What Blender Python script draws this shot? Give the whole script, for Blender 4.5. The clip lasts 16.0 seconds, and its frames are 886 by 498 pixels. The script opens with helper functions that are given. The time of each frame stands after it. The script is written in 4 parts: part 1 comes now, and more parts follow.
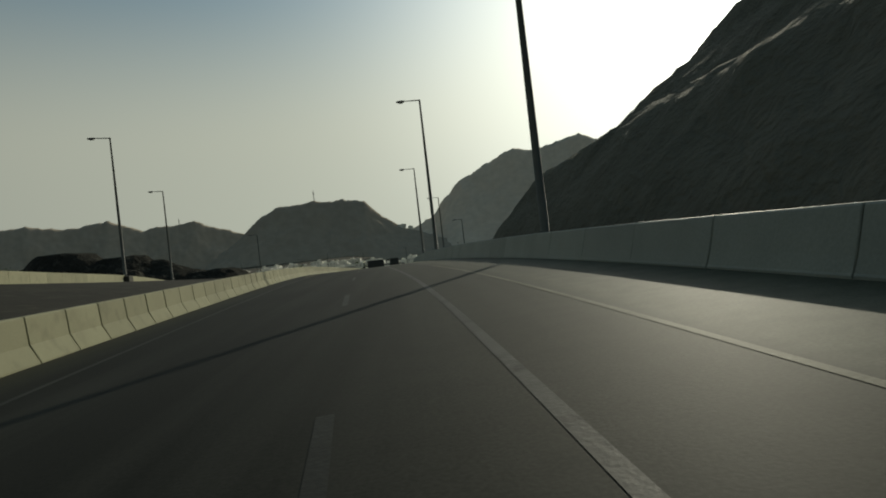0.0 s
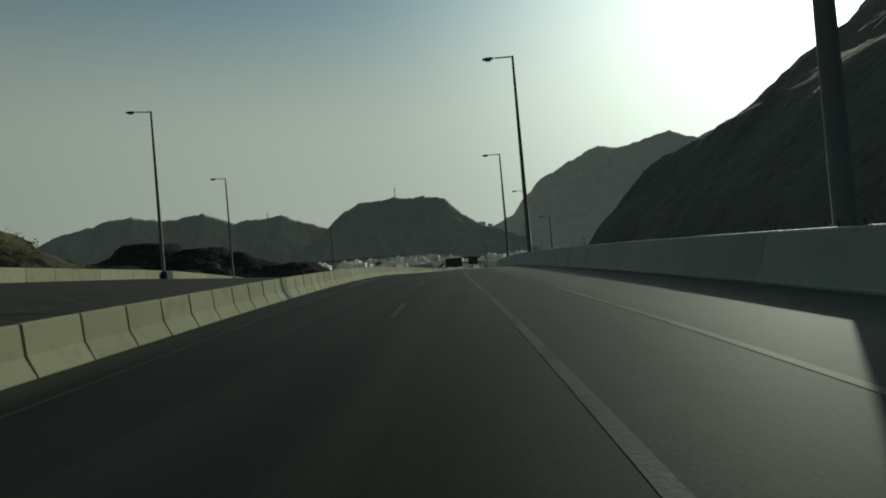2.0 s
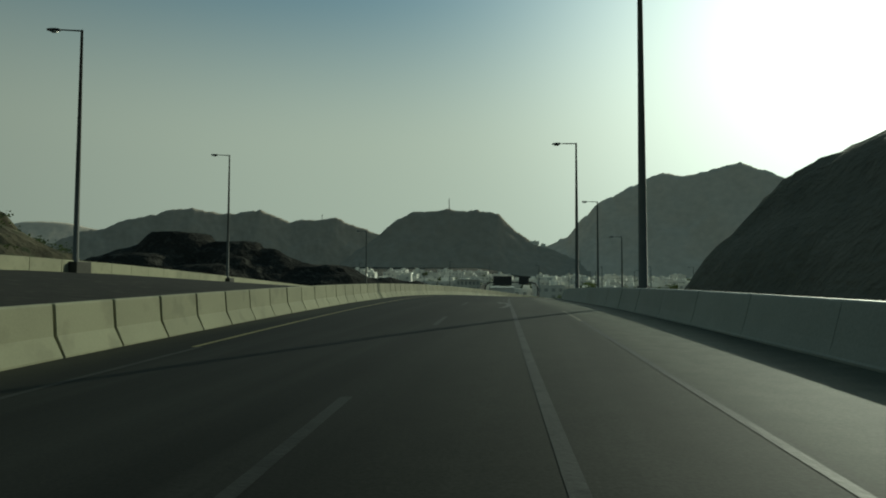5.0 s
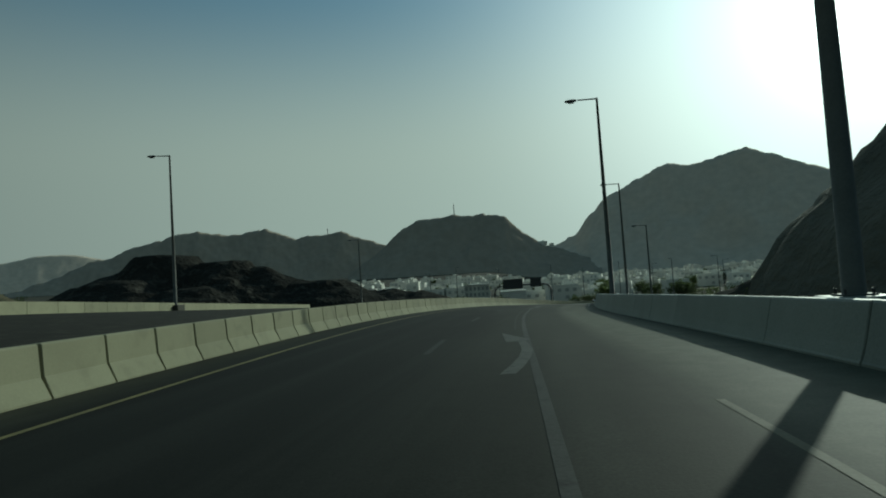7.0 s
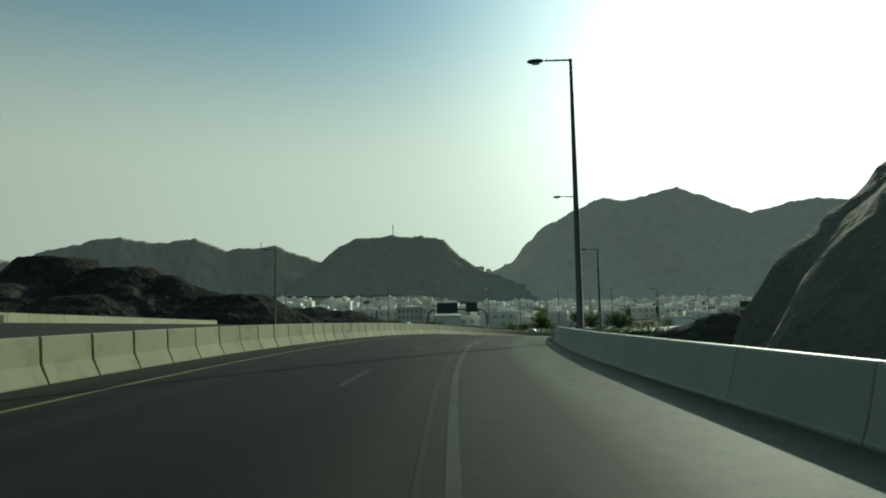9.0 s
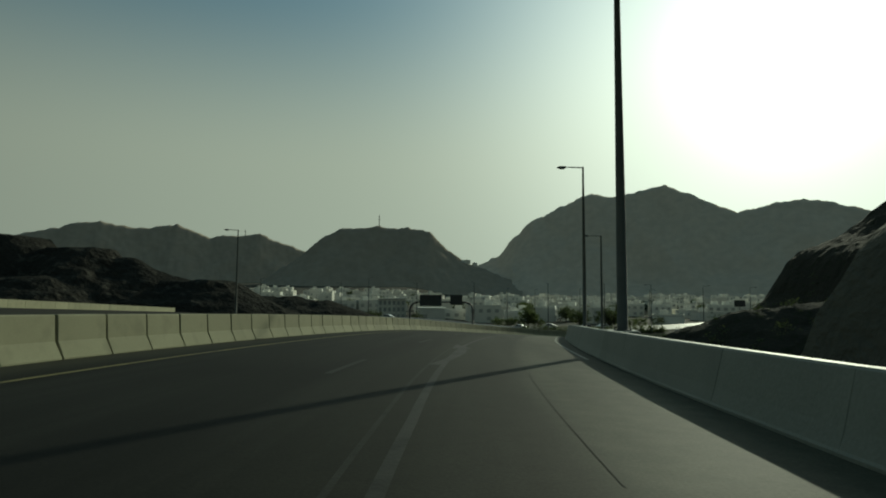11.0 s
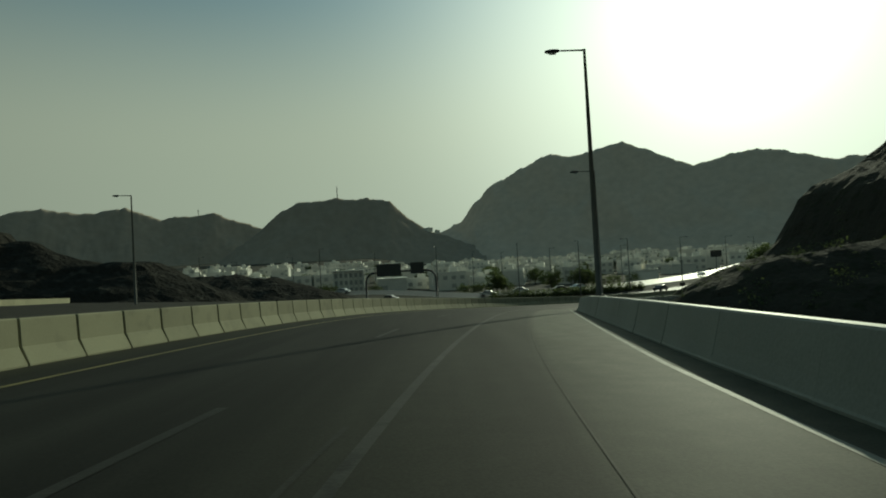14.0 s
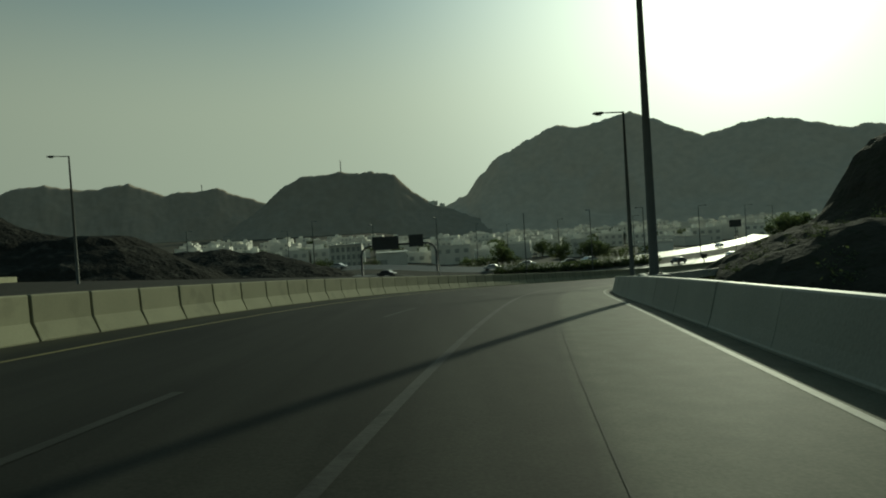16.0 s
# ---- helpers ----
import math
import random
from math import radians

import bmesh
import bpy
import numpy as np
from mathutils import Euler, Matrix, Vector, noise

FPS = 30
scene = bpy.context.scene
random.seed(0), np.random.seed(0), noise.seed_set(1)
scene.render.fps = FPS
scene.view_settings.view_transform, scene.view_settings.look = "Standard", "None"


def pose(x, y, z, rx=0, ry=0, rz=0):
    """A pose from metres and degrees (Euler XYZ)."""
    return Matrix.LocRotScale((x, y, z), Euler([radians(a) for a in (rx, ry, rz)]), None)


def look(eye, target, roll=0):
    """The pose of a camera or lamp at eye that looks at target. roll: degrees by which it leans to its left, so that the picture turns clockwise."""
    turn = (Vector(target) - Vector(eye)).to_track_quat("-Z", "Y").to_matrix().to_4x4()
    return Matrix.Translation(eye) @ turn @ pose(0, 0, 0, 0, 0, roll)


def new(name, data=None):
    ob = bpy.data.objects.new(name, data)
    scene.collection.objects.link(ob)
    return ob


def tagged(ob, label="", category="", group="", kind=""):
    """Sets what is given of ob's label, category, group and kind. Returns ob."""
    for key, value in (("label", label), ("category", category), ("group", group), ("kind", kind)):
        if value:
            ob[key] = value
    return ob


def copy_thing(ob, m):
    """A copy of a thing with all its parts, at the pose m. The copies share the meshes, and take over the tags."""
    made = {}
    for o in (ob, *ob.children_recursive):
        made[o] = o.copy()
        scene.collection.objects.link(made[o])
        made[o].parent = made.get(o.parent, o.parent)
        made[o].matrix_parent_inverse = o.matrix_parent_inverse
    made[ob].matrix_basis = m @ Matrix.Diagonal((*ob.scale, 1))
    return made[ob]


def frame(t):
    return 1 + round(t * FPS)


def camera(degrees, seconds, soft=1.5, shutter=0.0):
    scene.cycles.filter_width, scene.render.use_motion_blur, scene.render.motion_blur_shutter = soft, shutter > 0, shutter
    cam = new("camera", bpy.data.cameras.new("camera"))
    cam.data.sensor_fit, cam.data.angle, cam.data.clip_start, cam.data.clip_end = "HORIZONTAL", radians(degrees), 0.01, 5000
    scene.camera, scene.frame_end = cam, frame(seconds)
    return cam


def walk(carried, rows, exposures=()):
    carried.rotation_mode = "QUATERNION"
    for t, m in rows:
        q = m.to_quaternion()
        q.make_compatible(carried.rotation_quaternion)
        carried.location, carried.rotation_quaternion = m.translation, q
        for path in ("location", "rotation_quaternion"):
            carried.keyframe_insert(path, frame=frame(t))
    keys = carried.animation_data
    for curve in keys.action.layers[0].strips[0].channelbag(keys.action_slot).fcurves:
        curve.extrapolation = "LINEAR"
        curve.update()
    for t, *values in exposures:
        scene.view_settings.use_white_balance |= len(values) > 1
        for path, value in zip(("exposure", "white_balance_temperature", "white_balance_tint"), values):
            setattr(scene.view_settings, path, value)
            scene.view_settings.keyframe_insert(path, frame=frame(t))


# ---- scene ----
cam = camera(72.7, 16.0, 1.9)

# seconds, eye x y z, yaw, pitch, roll
PATH = [
    (0.0, -0.03, 1.12, 0.04, -3.33, 0.36, 6.55),
    (0.5, -0.12, 4.27, 0.14, -2.91, 1.31, 5.05),
    (1.0, -0.22, 7.35, 0.22, 0.23, 1.20, 4.69),
    (1.5, -0.30, 10.36, 0.29, 3.62, 1.05, 5.32),
    (2.0, -0.43, 13.41, 0.35, 4.17, 0.92, 5.02),
    (2.5, -0.53, 16.47, 0.42, 6.26, 0.32, 4.83),
    (3.0, -0.72, 19.60, 0.48, 8.20, -0.20, 3.47),
    (3.5, -0.92, 22.75, 0.52, 9.09, -0.11, 1.79),
    (4.0, -1.06, 25.89, 0.55, 8.80, 0.76, -0.07),
    (6.5, -1.84, 42.74, 0.74, 9.66, 3.30, 0.78),
    (7.0, -2.01, 45.97, 0.74, 9.82, 3.14, 3.77),
    (7.5, -2.20, 49.12, 0.72, 10.71, 2.89, 4.46),
    (8.0, -2.32, 52.20, 0.69, 6.77, 3.59, 4.97),
    (8.5, -2.43, 55.19, 0.64, 5.51, 4.10, 4.30),
    (9.0, -2.49, 58.22, 0.58, 3.72, 5.00, 1.04),
    (11.5, -2.54, 71.95, 0.19, 2.33, 3.73, -0.27),
    (12.0, -2.46, 75.03, 0.13, 2.28, 2.66, 0.52),
    (12.5, -2.35, 78.03, 0.08, 0.74, 2.39, 1.17),
    (13.0, -2.18, 81.04, 0.02, 0.86, 1.94, 2.73),
    (13.5, -2.05, 84.06, -0.07, 0.09, 1.39, 2.80),
    (14.0, -1.83, 86.98, -0.19, -1.04, 1.26, 3.22),
    (14.5, -1.52, 89.77, -0.32, -2.25, 1.16, 4.36),
    (15.0, -1.10, 92.60, -0.43, -1.43, 0.56, 5.11),
    (15.5, -0.79, 95.50, -0.57, -2.03, -0.43, 4.44),
    (16.0, -0.39, 98.45, -0.71, -0.48, -1.19, 3.66),
]
EXPOSURES = [(0.0, 0.3, 6900, 2), (0.6, 0.2, 6600, -6), (1.5, 0.1, 6300, -8), (2.6, 0.15, 6500, -10), (3.5, 0.3, 6600, -15), (4.4, 0.3, 6600, -15), (6.2, 0.05, 5750, -16), (7.1, 0.15, 5750, -16), (8.0, 0.5, 5750, -15), (8.6, 0.6, 5900, -15), (9.2, 0.75, 6400, -14), (10.6, 0.25, 6800, -12), (11.4, -0.05, 6500, -17), (12.6, 0.05, 6750, -16), (16.0, 0.1, 6850, -19)]
walk(cam, [(t, pose(x, y, z, 90 + p, r, w)) for t, x, y, z, w, p, r in PATH], EXPOSURES)

# ---- light ----
SUN_AZ, SUN_EL = 28.1, 19.3        # degrees to the right of +y, and above the horizon
sun_dir = Vector((math.sin(radians(SUN_AZ)) * math.cos(radians(SUN_EL)), math.cos(radians(SUN_AZ)) * math.cos(radians(SUN_EL)), math.sin(radians(SUN_EL))))
AUREOLE, HAZE = 8.0, (3.7, 3.85, 3.5)
world = bpy.data.worlds.new("sky")
scene.world = world
world.use_nodes = True
wt = world.node_tree
wt.nodes.clear()
sky = wt.nodes.new("ShaderNodeTexSky")
sky.sky_type = 'NISHITA'
sky.sun_disc = False
sky.sun_elevation = radians(SUN_EL)
sky.sun_rotation = radians(SUN_AZ)
sky.air_density, sky.dust_density, sky.ozone_density = 1.2, 1.5, 3.0


def wmath(op, a, b=None, c=None):
    n = wt.nodes.new("ShaderNodeMath")
    n.operation = op
    for i, v in enumerate((a, b, c)):
        if v is None:
            continue
        if isinstance(v, (int, float)):
            n.inputs[i].default_value = v
        else:
            wt.links.new(v, n.inputs[i])
    return n.outputs[0]


def wmix(fac, a, b, blend='MIX'):
    n = wt.nodes.new("ShaderNodeMix")
    n.data_type, n.blend_type = 'RGBA', blend
    for sock, v in ((n.inputs["Factor"], fac), (n.inputs["A"], a), (n.inputs["B"], b)):
        if isinstance(v, tuple):
            sock.default_value = (*v, 1)
        elif isinstance(v, (int, float)):
            sock.default_value = v
        else:
            wt.links.new(v, sock)
    return n.outputs["Result"]


# dusty haze: pale near the horizon, clearer and bluer overhead, with the sun's wide aureole in the dust
wc = wt.nodes.new("ShaderNodeTexCoord")
sep = wt.nodes.new("ShaderNodeSeparateXYZ")
wt.links.new(wc.outputs["Generated"], sep.inputs[0])
clear = wt.nodes.new("ShaderNodeMapRange")
clear.interpolation_type = 'SMOOTHSTEP'
clear.inputs["From Min"].default_value, clear.inputs["From Max"].default_value = 0.19, 0.49
wt.links.new(sep.outputs["Z"], clear.inputs["Value"])
dot = wt.nodes.new("ShaderNodeVectorMath")
dot.operation = 'DOT_PRODUCT'
dot.inputs[1].default_value = sun_dir
wt.links.new(wc.outputs["Generated"], dot.inputs[0])
cosine = wmath('MAXIMUM', dot.outputs["Value"], 0.0)
forward = wt.nodes.new("ShaderNodeMapRange")
forward.inputs["From Min"].default_value, forward.inputs["From Max"].default_value = 0.22, 1.0
forward.inputs["To Min"].default_value, forward.inputs["To Max"].default_value = 0.60, 1.10
wt.links.new(dot.outputs["Value"], forward.inputs["Value"])
glow = wmath('ADD', wmath('MULTIPLY', wmath('POWER', cosine, 16.0), AUREOLE), wmath('MULTIPLY', wmath('POWER', cosine, 300.0), 30.0))
dust = wmix(wmath('MULTIPLY', clear.outputs["Result"], 0.9), HAZE, wmix(0.8, sky.outputs[0], (0.62, 1.36, 2.05)))
shine = wt.nodes.new("ShaderNodeVectorMath")
shine.operation = 'SCALE'
shine.inputs[0].default_value = (1.0, 1.0, 0.96)
wt.links.new(glow, shine.inputs["Scale"])
scattered = wt.nodes.new("ShaderNodeVectorMath")          # dust scatters most of the light forward, so the sky dims away from the sun
scattered.operation = 'SCALE'
wt.links.new(dust, scattered.inputs[0])
wt.links.new(forward.outputs["Result"], scattered.inputs["Scale"])
total = wmix(1.0, scattered.outputs[0], shine.outputs[0], 'ADD')
bg = wt.nodes.new("ShaderNodeBackground")
bg.inputs["Strength"].default_value = 0.10
wo = wt.nodes.new("ShaderNodeOutputWorld")
wt.links.new(total, bg.inputs["Color"])
wt.links.new(bg.outputs[0], wo.inputs["Surface"])

sun_data = bpy.data.lights.new("sun", 'SUN')
sun_data.energy, sun_data.angle, sun_data.color = 2.1, radians(0.6), (1.0, 0.93, 0.8)
sun = new("sun", sun_data)
sun.matrix_world = look(sun_dir * 200, (0, 0, 0))


# ---- materials ----
def material(name, base, second=None, scale=1.0, rough=0.9, metal=0.0, bump=0.3, fine=None, spots=None, vary=0.0, detail=8.0, dist=0.02, spec=0.5, grain=0.45):
    """Base colour mottled with a second one at two scales, fine relief; spots: a third colour in patches; vary: spread of brightness from piece to piece."""
    m = bpy.data.materials.new(name)
    m.use_nodes = True
    nt = m.node_tree
    b = nt.nodes["Principled BSDF"]
    b.inputs["Roughness"].default_value, b.inputs["Metallic"].default_value = rough, metal
    b.inputs["Specular IOR Level"].default_value = spec
    co = nt.nodes.new("ShaderNodeTexCoord")
    n1 = nt.nodes.new("ShaderNodeTexNoise")
    n1.inputs["Scale"].default_value, n1.inputs["Detail"].default_value = scale, detail
    n2 = nt.nodes.new("ShaderNodeTexNoise")
    n2.inputs["Scale"].default_value, n2.inputs["Detail"].default_value = fine or scale * 14, 6.0
    where = co.outputs["Object"]
    if vary:
        shift = nt.nodes.new("ShaderNodeObjectInfo")
        far_off = nt.nodes.new("ShaderNodeVectorMath")
        far_off.operation = 'MULTIPLY_ADD'
        nt.links.new(shift.outputs["Random"], far_off.inputs[0])
        far_off.inputs[1].default_value = (97.0, 61.0, 43.0)
        nt.links.new(co.outputs["Object"], far_off.inputs[2])
        where = far_off.outputs[0]
    for n in (n1, n2):
        nt.links.new(where, n.inputs["Vector"])
    second = second or tuple(c * 0.7 for c in base)

    def mix(fac, a, c, lo, hi):
        ramp = nt.nodes.new("ShaderNodeMapRange")
        ramp.inputs["From Min"].default_value, ramp.inputs["From Max"].default_value = lo, hi
        nt.links.new(fac, ramp.inputs["Value"])
        x = nt.nodes.new("ShaderNodeMix")
        x.data_type = 'RGBA'
        nt.links.new(ramp.outputs["Result"], x.inputs["Factor"])
        for sock, v in ((x.inputs["A"], a), (x.inputs["B"], c)):
            if isinstance(v, tuple):
                sock.default_value = (*v, 1)
            else:
                nt.links.new(v, sock)
        return x.outputs["Result"]

    col = mix(n1.outputs["Fac"], base, second, 0.35, 0.65)
    col2 = mix(n2.outputs["Fac"], tuple(c * 0.8 for c in base), tuple(min(1, c * 1.15) for c in base), 0.3, 0.7)
    x = nt.nodes.new("ShaderNodeMix")
    x.data_type = 'RGBA'
    x.inputs["Factor"].default_value = grain
    nt.links.new(col, x.inputs["A"])
    nt.links.new(col2, x.inputs["B"])
    out = x.outputs["Result"]
    if spots:
        n3 = nt.nodes.new("ShaderNodeTexNoise")
        n3.inputs["Scale"].default_value, n3.inputs["Detail"].default_value = scale * 2.7, 10.0
        nt.links.new(where, n3.inputs["Vector"])
        out = mix(n3.outputs["Fac"], out, spots, 0.54, 0.66)
    if vary:
        oi = nt.nodes.new("ShaderNodeObjectInfo")
        mr = nt.nodes.new("ShaderNodeMapRange")
        mr.inputs["To Min"].default_value, mr.inputs["To Max"].default_value = 1 - vary, 1 + vary
        nt.links.new(oi.outputs["Random"], mr.inputs["Value"])
        hs = nt.nodes.new("ShaderNodeHueSaturation")
        nt.links.new(mr.outputs["Result"], hs.inputs["Value"])
        nt.links.new(out, hs.inputs["Color"])
        out = hs.outputs["Color"]
    nt.links.new(out, b.inputs["Base Color"])
    if bump:
        bp = nt.nodes.new("ShaderNodeBump")
        bp.inputs["Strength"].default_value, bp.inputs["Distance"].default_value = bump, dist
        nt.links.new(n2.outputs["Fac"], bp.inputs["Height"])
        nt.links.new(bp.outputs["Normal"], b.inputs["Normal"])
    return m


def road_material():
    """Dark asphalt with streaks along the lanes, patches, and dust that thickens where the mesh says so."""
    m = bpy.data.materials.new("asphalt")
    m.use_nodes = True
    nt = m.node_tree
    b = nt.nodes["Principled BSDF"]
    b.inputs["Specular IOR Level"].default_value = 0.042
    co = nt.nodes.new("ShaderNodeTexCoord")

    def tex(scale, stretch=(1, 1, 1), detail=6.0):
        mp = nt.nodes.new("ShaderNodeMapping")
        mp.inputs["Scale"].default_value = stretch
        nt.links.new(co.outputs["Object"], mp.inputs["Vector"])
        n = nt.nodes.new("ShaderNodeTexNoise")
        n.inputs["Scale"].default_value, n.inputs["Detail"].default_value = scale, detail
        nt.links.new(mp.outputs["Vector"], n.inputs["Vector"])
        return n.outputs["Fac"]

    def ramp(fac, lo, hi):
        r = nt.nodes.new("ShaderNodeMapRange")
        r.inputs["From Min"].default_value, r.inputs["From Max"].default_value = lo, hi
        nt.links.new(fac, r.inputs["Value"])
        return r.outputs["Result"]

    def mix(fac, p, q, kind='MIX'):
        x = nt.nodes.new("ShaderNodeMix")
        x.data_type, x.blend_type = 'RGBA', kind
        for sock, v in ((x.inputs["Factor"], fac), (x.inputs["A"], p), (x.inputs["B"], q)):
            if isinstance(v, tuple):
                sock.default_value = (*v, 1)
            elif isinstance(v, float):
                sock.default_value = v
            else:
                nt.links.new(v, sock)
        return x.outputs["Result"]

    def math_node(op, p, q):
        n = nt.nodes.new("ShaderNodeMath")
        n.operation = op
        n.use_clamp = True
        for sock, v in ((n.inputs[0], p), (n.inputs[1], q)):
            if isinstance(v, float):
                sock.default_value = v
            else:
                nt.links.new(v, sock)
        return n.outputs[0]

    grain = tex(38.0)
    col = mix(ramp(tex(0.16), 0.35, 0.65), (0.0125, 0.0127, 0.0106), (0.0185, 0.0187, 0.0155))
    col = mix(math_node('MULTIPLY', ramp(tex(1.6, (1.0, 0.03, 1.0)), 0.45, 0.75), 0.6), col, (0.036, 0.036, 0.03))
    col = mix(math_node('MULTIPLY', ramp(tex(1.1, (1.0, 0.02, 1.0), 3.0), 0.55, 0.75), 0.5), col, (0.0125, 0.0125, 0.011))
    at = nt.nodes.new("ShaderNodeAttribute")
    at.attribute_name = "dust"
    dust = math_node('MULTIPLY', at.outputs["Fac"], math_node('ADD', ramp(tex(0.5, (1.0, 0.12, 1.0), 9.0), 0.25, 0.7), 0.35))
    col = mix(dust, col, mix(ramp(tex(3.0), 0.35, 0.65), (0.09, 0.091, 0.067), (0.117, 0.117, 0.086)))
    col = mix(0.5, col, mix(ramp(grain, 0.3, 0.7), (0.6, 0.6, 0.6), (1.35, 1.35, 1.35)), 'MULTIPLY')
    nt.links.new(col, b.inputs["Base Color"])
    b.inputs["Roughness"].default_value = 0.7
    bp = nt.nodes.new("ShaderNodeBump")
    bp.inputs["Strength"].default_value, bp.inputs["Distance"].default_value = 0.16, 0.008
    nt.links.new(grain, bp.inputs["Height"])
    nt.links.new(bp.outputs["Normal"], b.inputs["Normal"])
    return m


def leafy(*args, **kw):
    """A matt leaf surface that lets part of the light through."""
    m = material(*args, **kw)
    nt = m.node_tree
    out = nt.nodes["Material Output"]
    b = nt.nodes["Principled BSDF"]
    tr = nt.nodes.new("ShaderNodeBsdfTranslucent")
    tr.inputs["Color"].default_value = (0.15, 0.19, 0.07, 1)
    mx = nt.nodes.new("ShaderNodeMixShader")
    mx.inputs[0].default_value = 0.35
    nt.links.new(b.outputs[0], mx.inputs[1])
    nt.links.new(tr.outputs[0], mx.inputs[2])
    nt.links.new(mx.outputs[0], out.inputs["Surface"])
    return m


ASPHALT = road_material()
TAR = material("tar", (0.05, 0.05, 0.04), (0.078, 0.077, 0.06), 1.5, 0.7, bump=0.1, spec=0.042)
OLD_ASPHALT = material("old_asphalt", (0.022, 0.0205, 0.016), (0.034, 0.031, 0.024), 0.5, 0.95, bump=0.8, fine=7, spots=(0.042, 0.038, 0.029), spec=0.1)
HIGHWAY = material("polished_asphalt", (0.07, 0.07, 0.062), (0.09, 0.09, 0.08), 0.1, 0.52, bump=0.1, fine=8, spec=0.13)
CONCRETE = material("concrete", (0.275, 0.269, 0.179), (0.24, 0.234, 0.156), 0.7, 0.92, bump=0.12, fine=25, vary=0.09, spots=(0.225, 0.218, 0.146), spec=0.2, grain=0.2)
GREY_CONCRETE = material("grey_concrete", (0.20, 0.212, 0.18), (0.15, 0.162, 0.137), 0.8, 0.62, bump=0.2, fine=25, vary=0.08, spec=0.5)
DARK_CONCRETE = material("stained_concrete", (0.07, 0.068, 0.055), (0.045, 0.044, 0.036), 0.8, 0.9, bump=0.25, fine=25, spec=0.2)
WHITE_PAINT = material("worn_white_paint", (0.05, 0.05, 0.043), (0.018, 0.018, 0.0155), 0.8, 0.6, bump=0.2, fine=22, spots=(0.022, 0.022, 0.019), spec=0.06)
EDGE_PAINT = material("white_edge_paint", (0.25, 0.25, 0.213), (0.12, 0.12, 0.1), 1.8, 0.6, bump=0.2, fine=22, spec=0.06)
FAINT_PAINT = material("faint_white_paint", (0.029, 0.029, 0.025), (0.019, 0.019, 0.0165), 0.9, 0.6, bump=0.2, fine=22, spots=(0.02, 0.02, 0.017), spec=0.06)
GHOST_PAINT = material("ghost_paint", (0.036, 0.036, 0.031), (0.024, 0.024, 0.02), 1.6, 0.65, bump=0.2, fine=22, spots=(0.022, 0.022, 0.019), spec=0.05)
ARROW_PAINT = material("worn_arrow_paint", (0.085, 0.085, 0.073), (0.05, 0.05, 0.043), 2.2, 0.6, bump=0.2, fine=22, spots=(0.04, 0.04, 0.035), spec=0.06)
YELLOW_PAINT = material("worn_yellow_paint", (0.22, 0.19, 0.085), (0.10, 0.09, 0.055), 1.3, 0.6, bump=0.2, fine=22, spec=0.06)
SHOULDER_PAINT = material("pale_shoulder_paint", (0.14, 0.134, 0.094), (0.075, 0.072, 0.053), 1.3, 0.68, bump=0.2, fine=22, spec=0.05)
STEEL = material("galvanised_steel", (0.12, 0.12, 0.105), (0.085, 0.085, 0.075), 1.5, 0.7, 0.05, bump=0.05, spec=0.25)
DARK_STEEL = material("dark_steel", (0.05, 0.05, 0.052), (0.035, 0.035, 0.036), 2.0, 0.6, 0.3, bump=0.05)
LENS = material("lamp_lens", (0.55, 0.55, 0.52), (0.45, 0.45, 0.42), 4.0, 0.2, bump=0.0)
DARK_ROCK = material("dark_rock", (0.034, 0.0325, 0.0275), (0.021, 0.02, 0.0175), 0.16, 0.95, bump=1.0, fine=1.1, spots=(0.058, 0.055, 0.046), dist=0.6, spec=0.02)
HILL_ROCK = material("hill_rock", (0.12, 0.114, 0.09), (0.09, 0.085, 0.067), 0.22, 0.95, bump=1.0, fine=1.6, spots=(0.128, 0.12, 0.095), dist=0.5, spec=0.05)
# mountain rock with the air's haze put into its lightened base colour
HAZED_ROCK = material("hazed_mountain_rock", (0.57, 0.49, 0.395), (0.53, 0.455, 0.365), 0.012, 1.0, bump=0.05, fine=0.06, dist=5.0, spec=0.0)
BROWN_ROCK = material("brown_rock", (0.10, 0.088, 0.058), (0.04, 0.036, 0.026), 0.3, 0.95, bump=0.9, fine=1.0, spots=(0.05, 0.055, 0.032), dist=0.4, spec=0.03)
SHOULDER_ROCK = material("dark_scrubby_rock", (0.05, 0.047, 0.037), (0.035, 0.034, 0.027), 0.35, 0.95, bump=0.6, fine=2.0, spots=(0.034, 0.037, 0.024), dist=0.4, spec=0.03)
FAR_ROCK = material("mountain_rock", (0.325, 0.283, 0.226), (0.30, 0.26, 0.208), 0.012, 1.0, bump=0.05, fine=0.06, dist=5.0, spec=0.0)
SAND = material("gravel_ground", (0.06, 0.056, 0.042), (0.036, 0.035, 0.027), 0.04, 0.97, bump=0.6, fine=1.2, dist=0.2, spec=0.1)
PLASTER = material("white_plaster", (0.74, 0.72, 0.64), (0.60, 0.58, 0.51), 0.2, 0.9, bump=0.0, vary=0.18)
WINDOW = material("dark_window", (0.05, 0.055, 0.06), (0.03, 0.03, 0.035), 1.0, 0.2, bump=0.0)
SHUTTER = material("shaded_window", (0.38, 0.38, 0.34), (0.28, 0.28, 0.255), 1.0, 0.5, bump=0.0)
LEAVES = leafy("leaves", (0.06, 0.07, 0.038), (0.04, 0.05, 0.027), 0.8, 0.8, bump=0.0, vary=0.25, spec=0.2)
BARK = material("bark", (0.09, 0.07, 0.05), (0.06, 0.048, 0.036), 3.0, 0.9, bump=0.4)
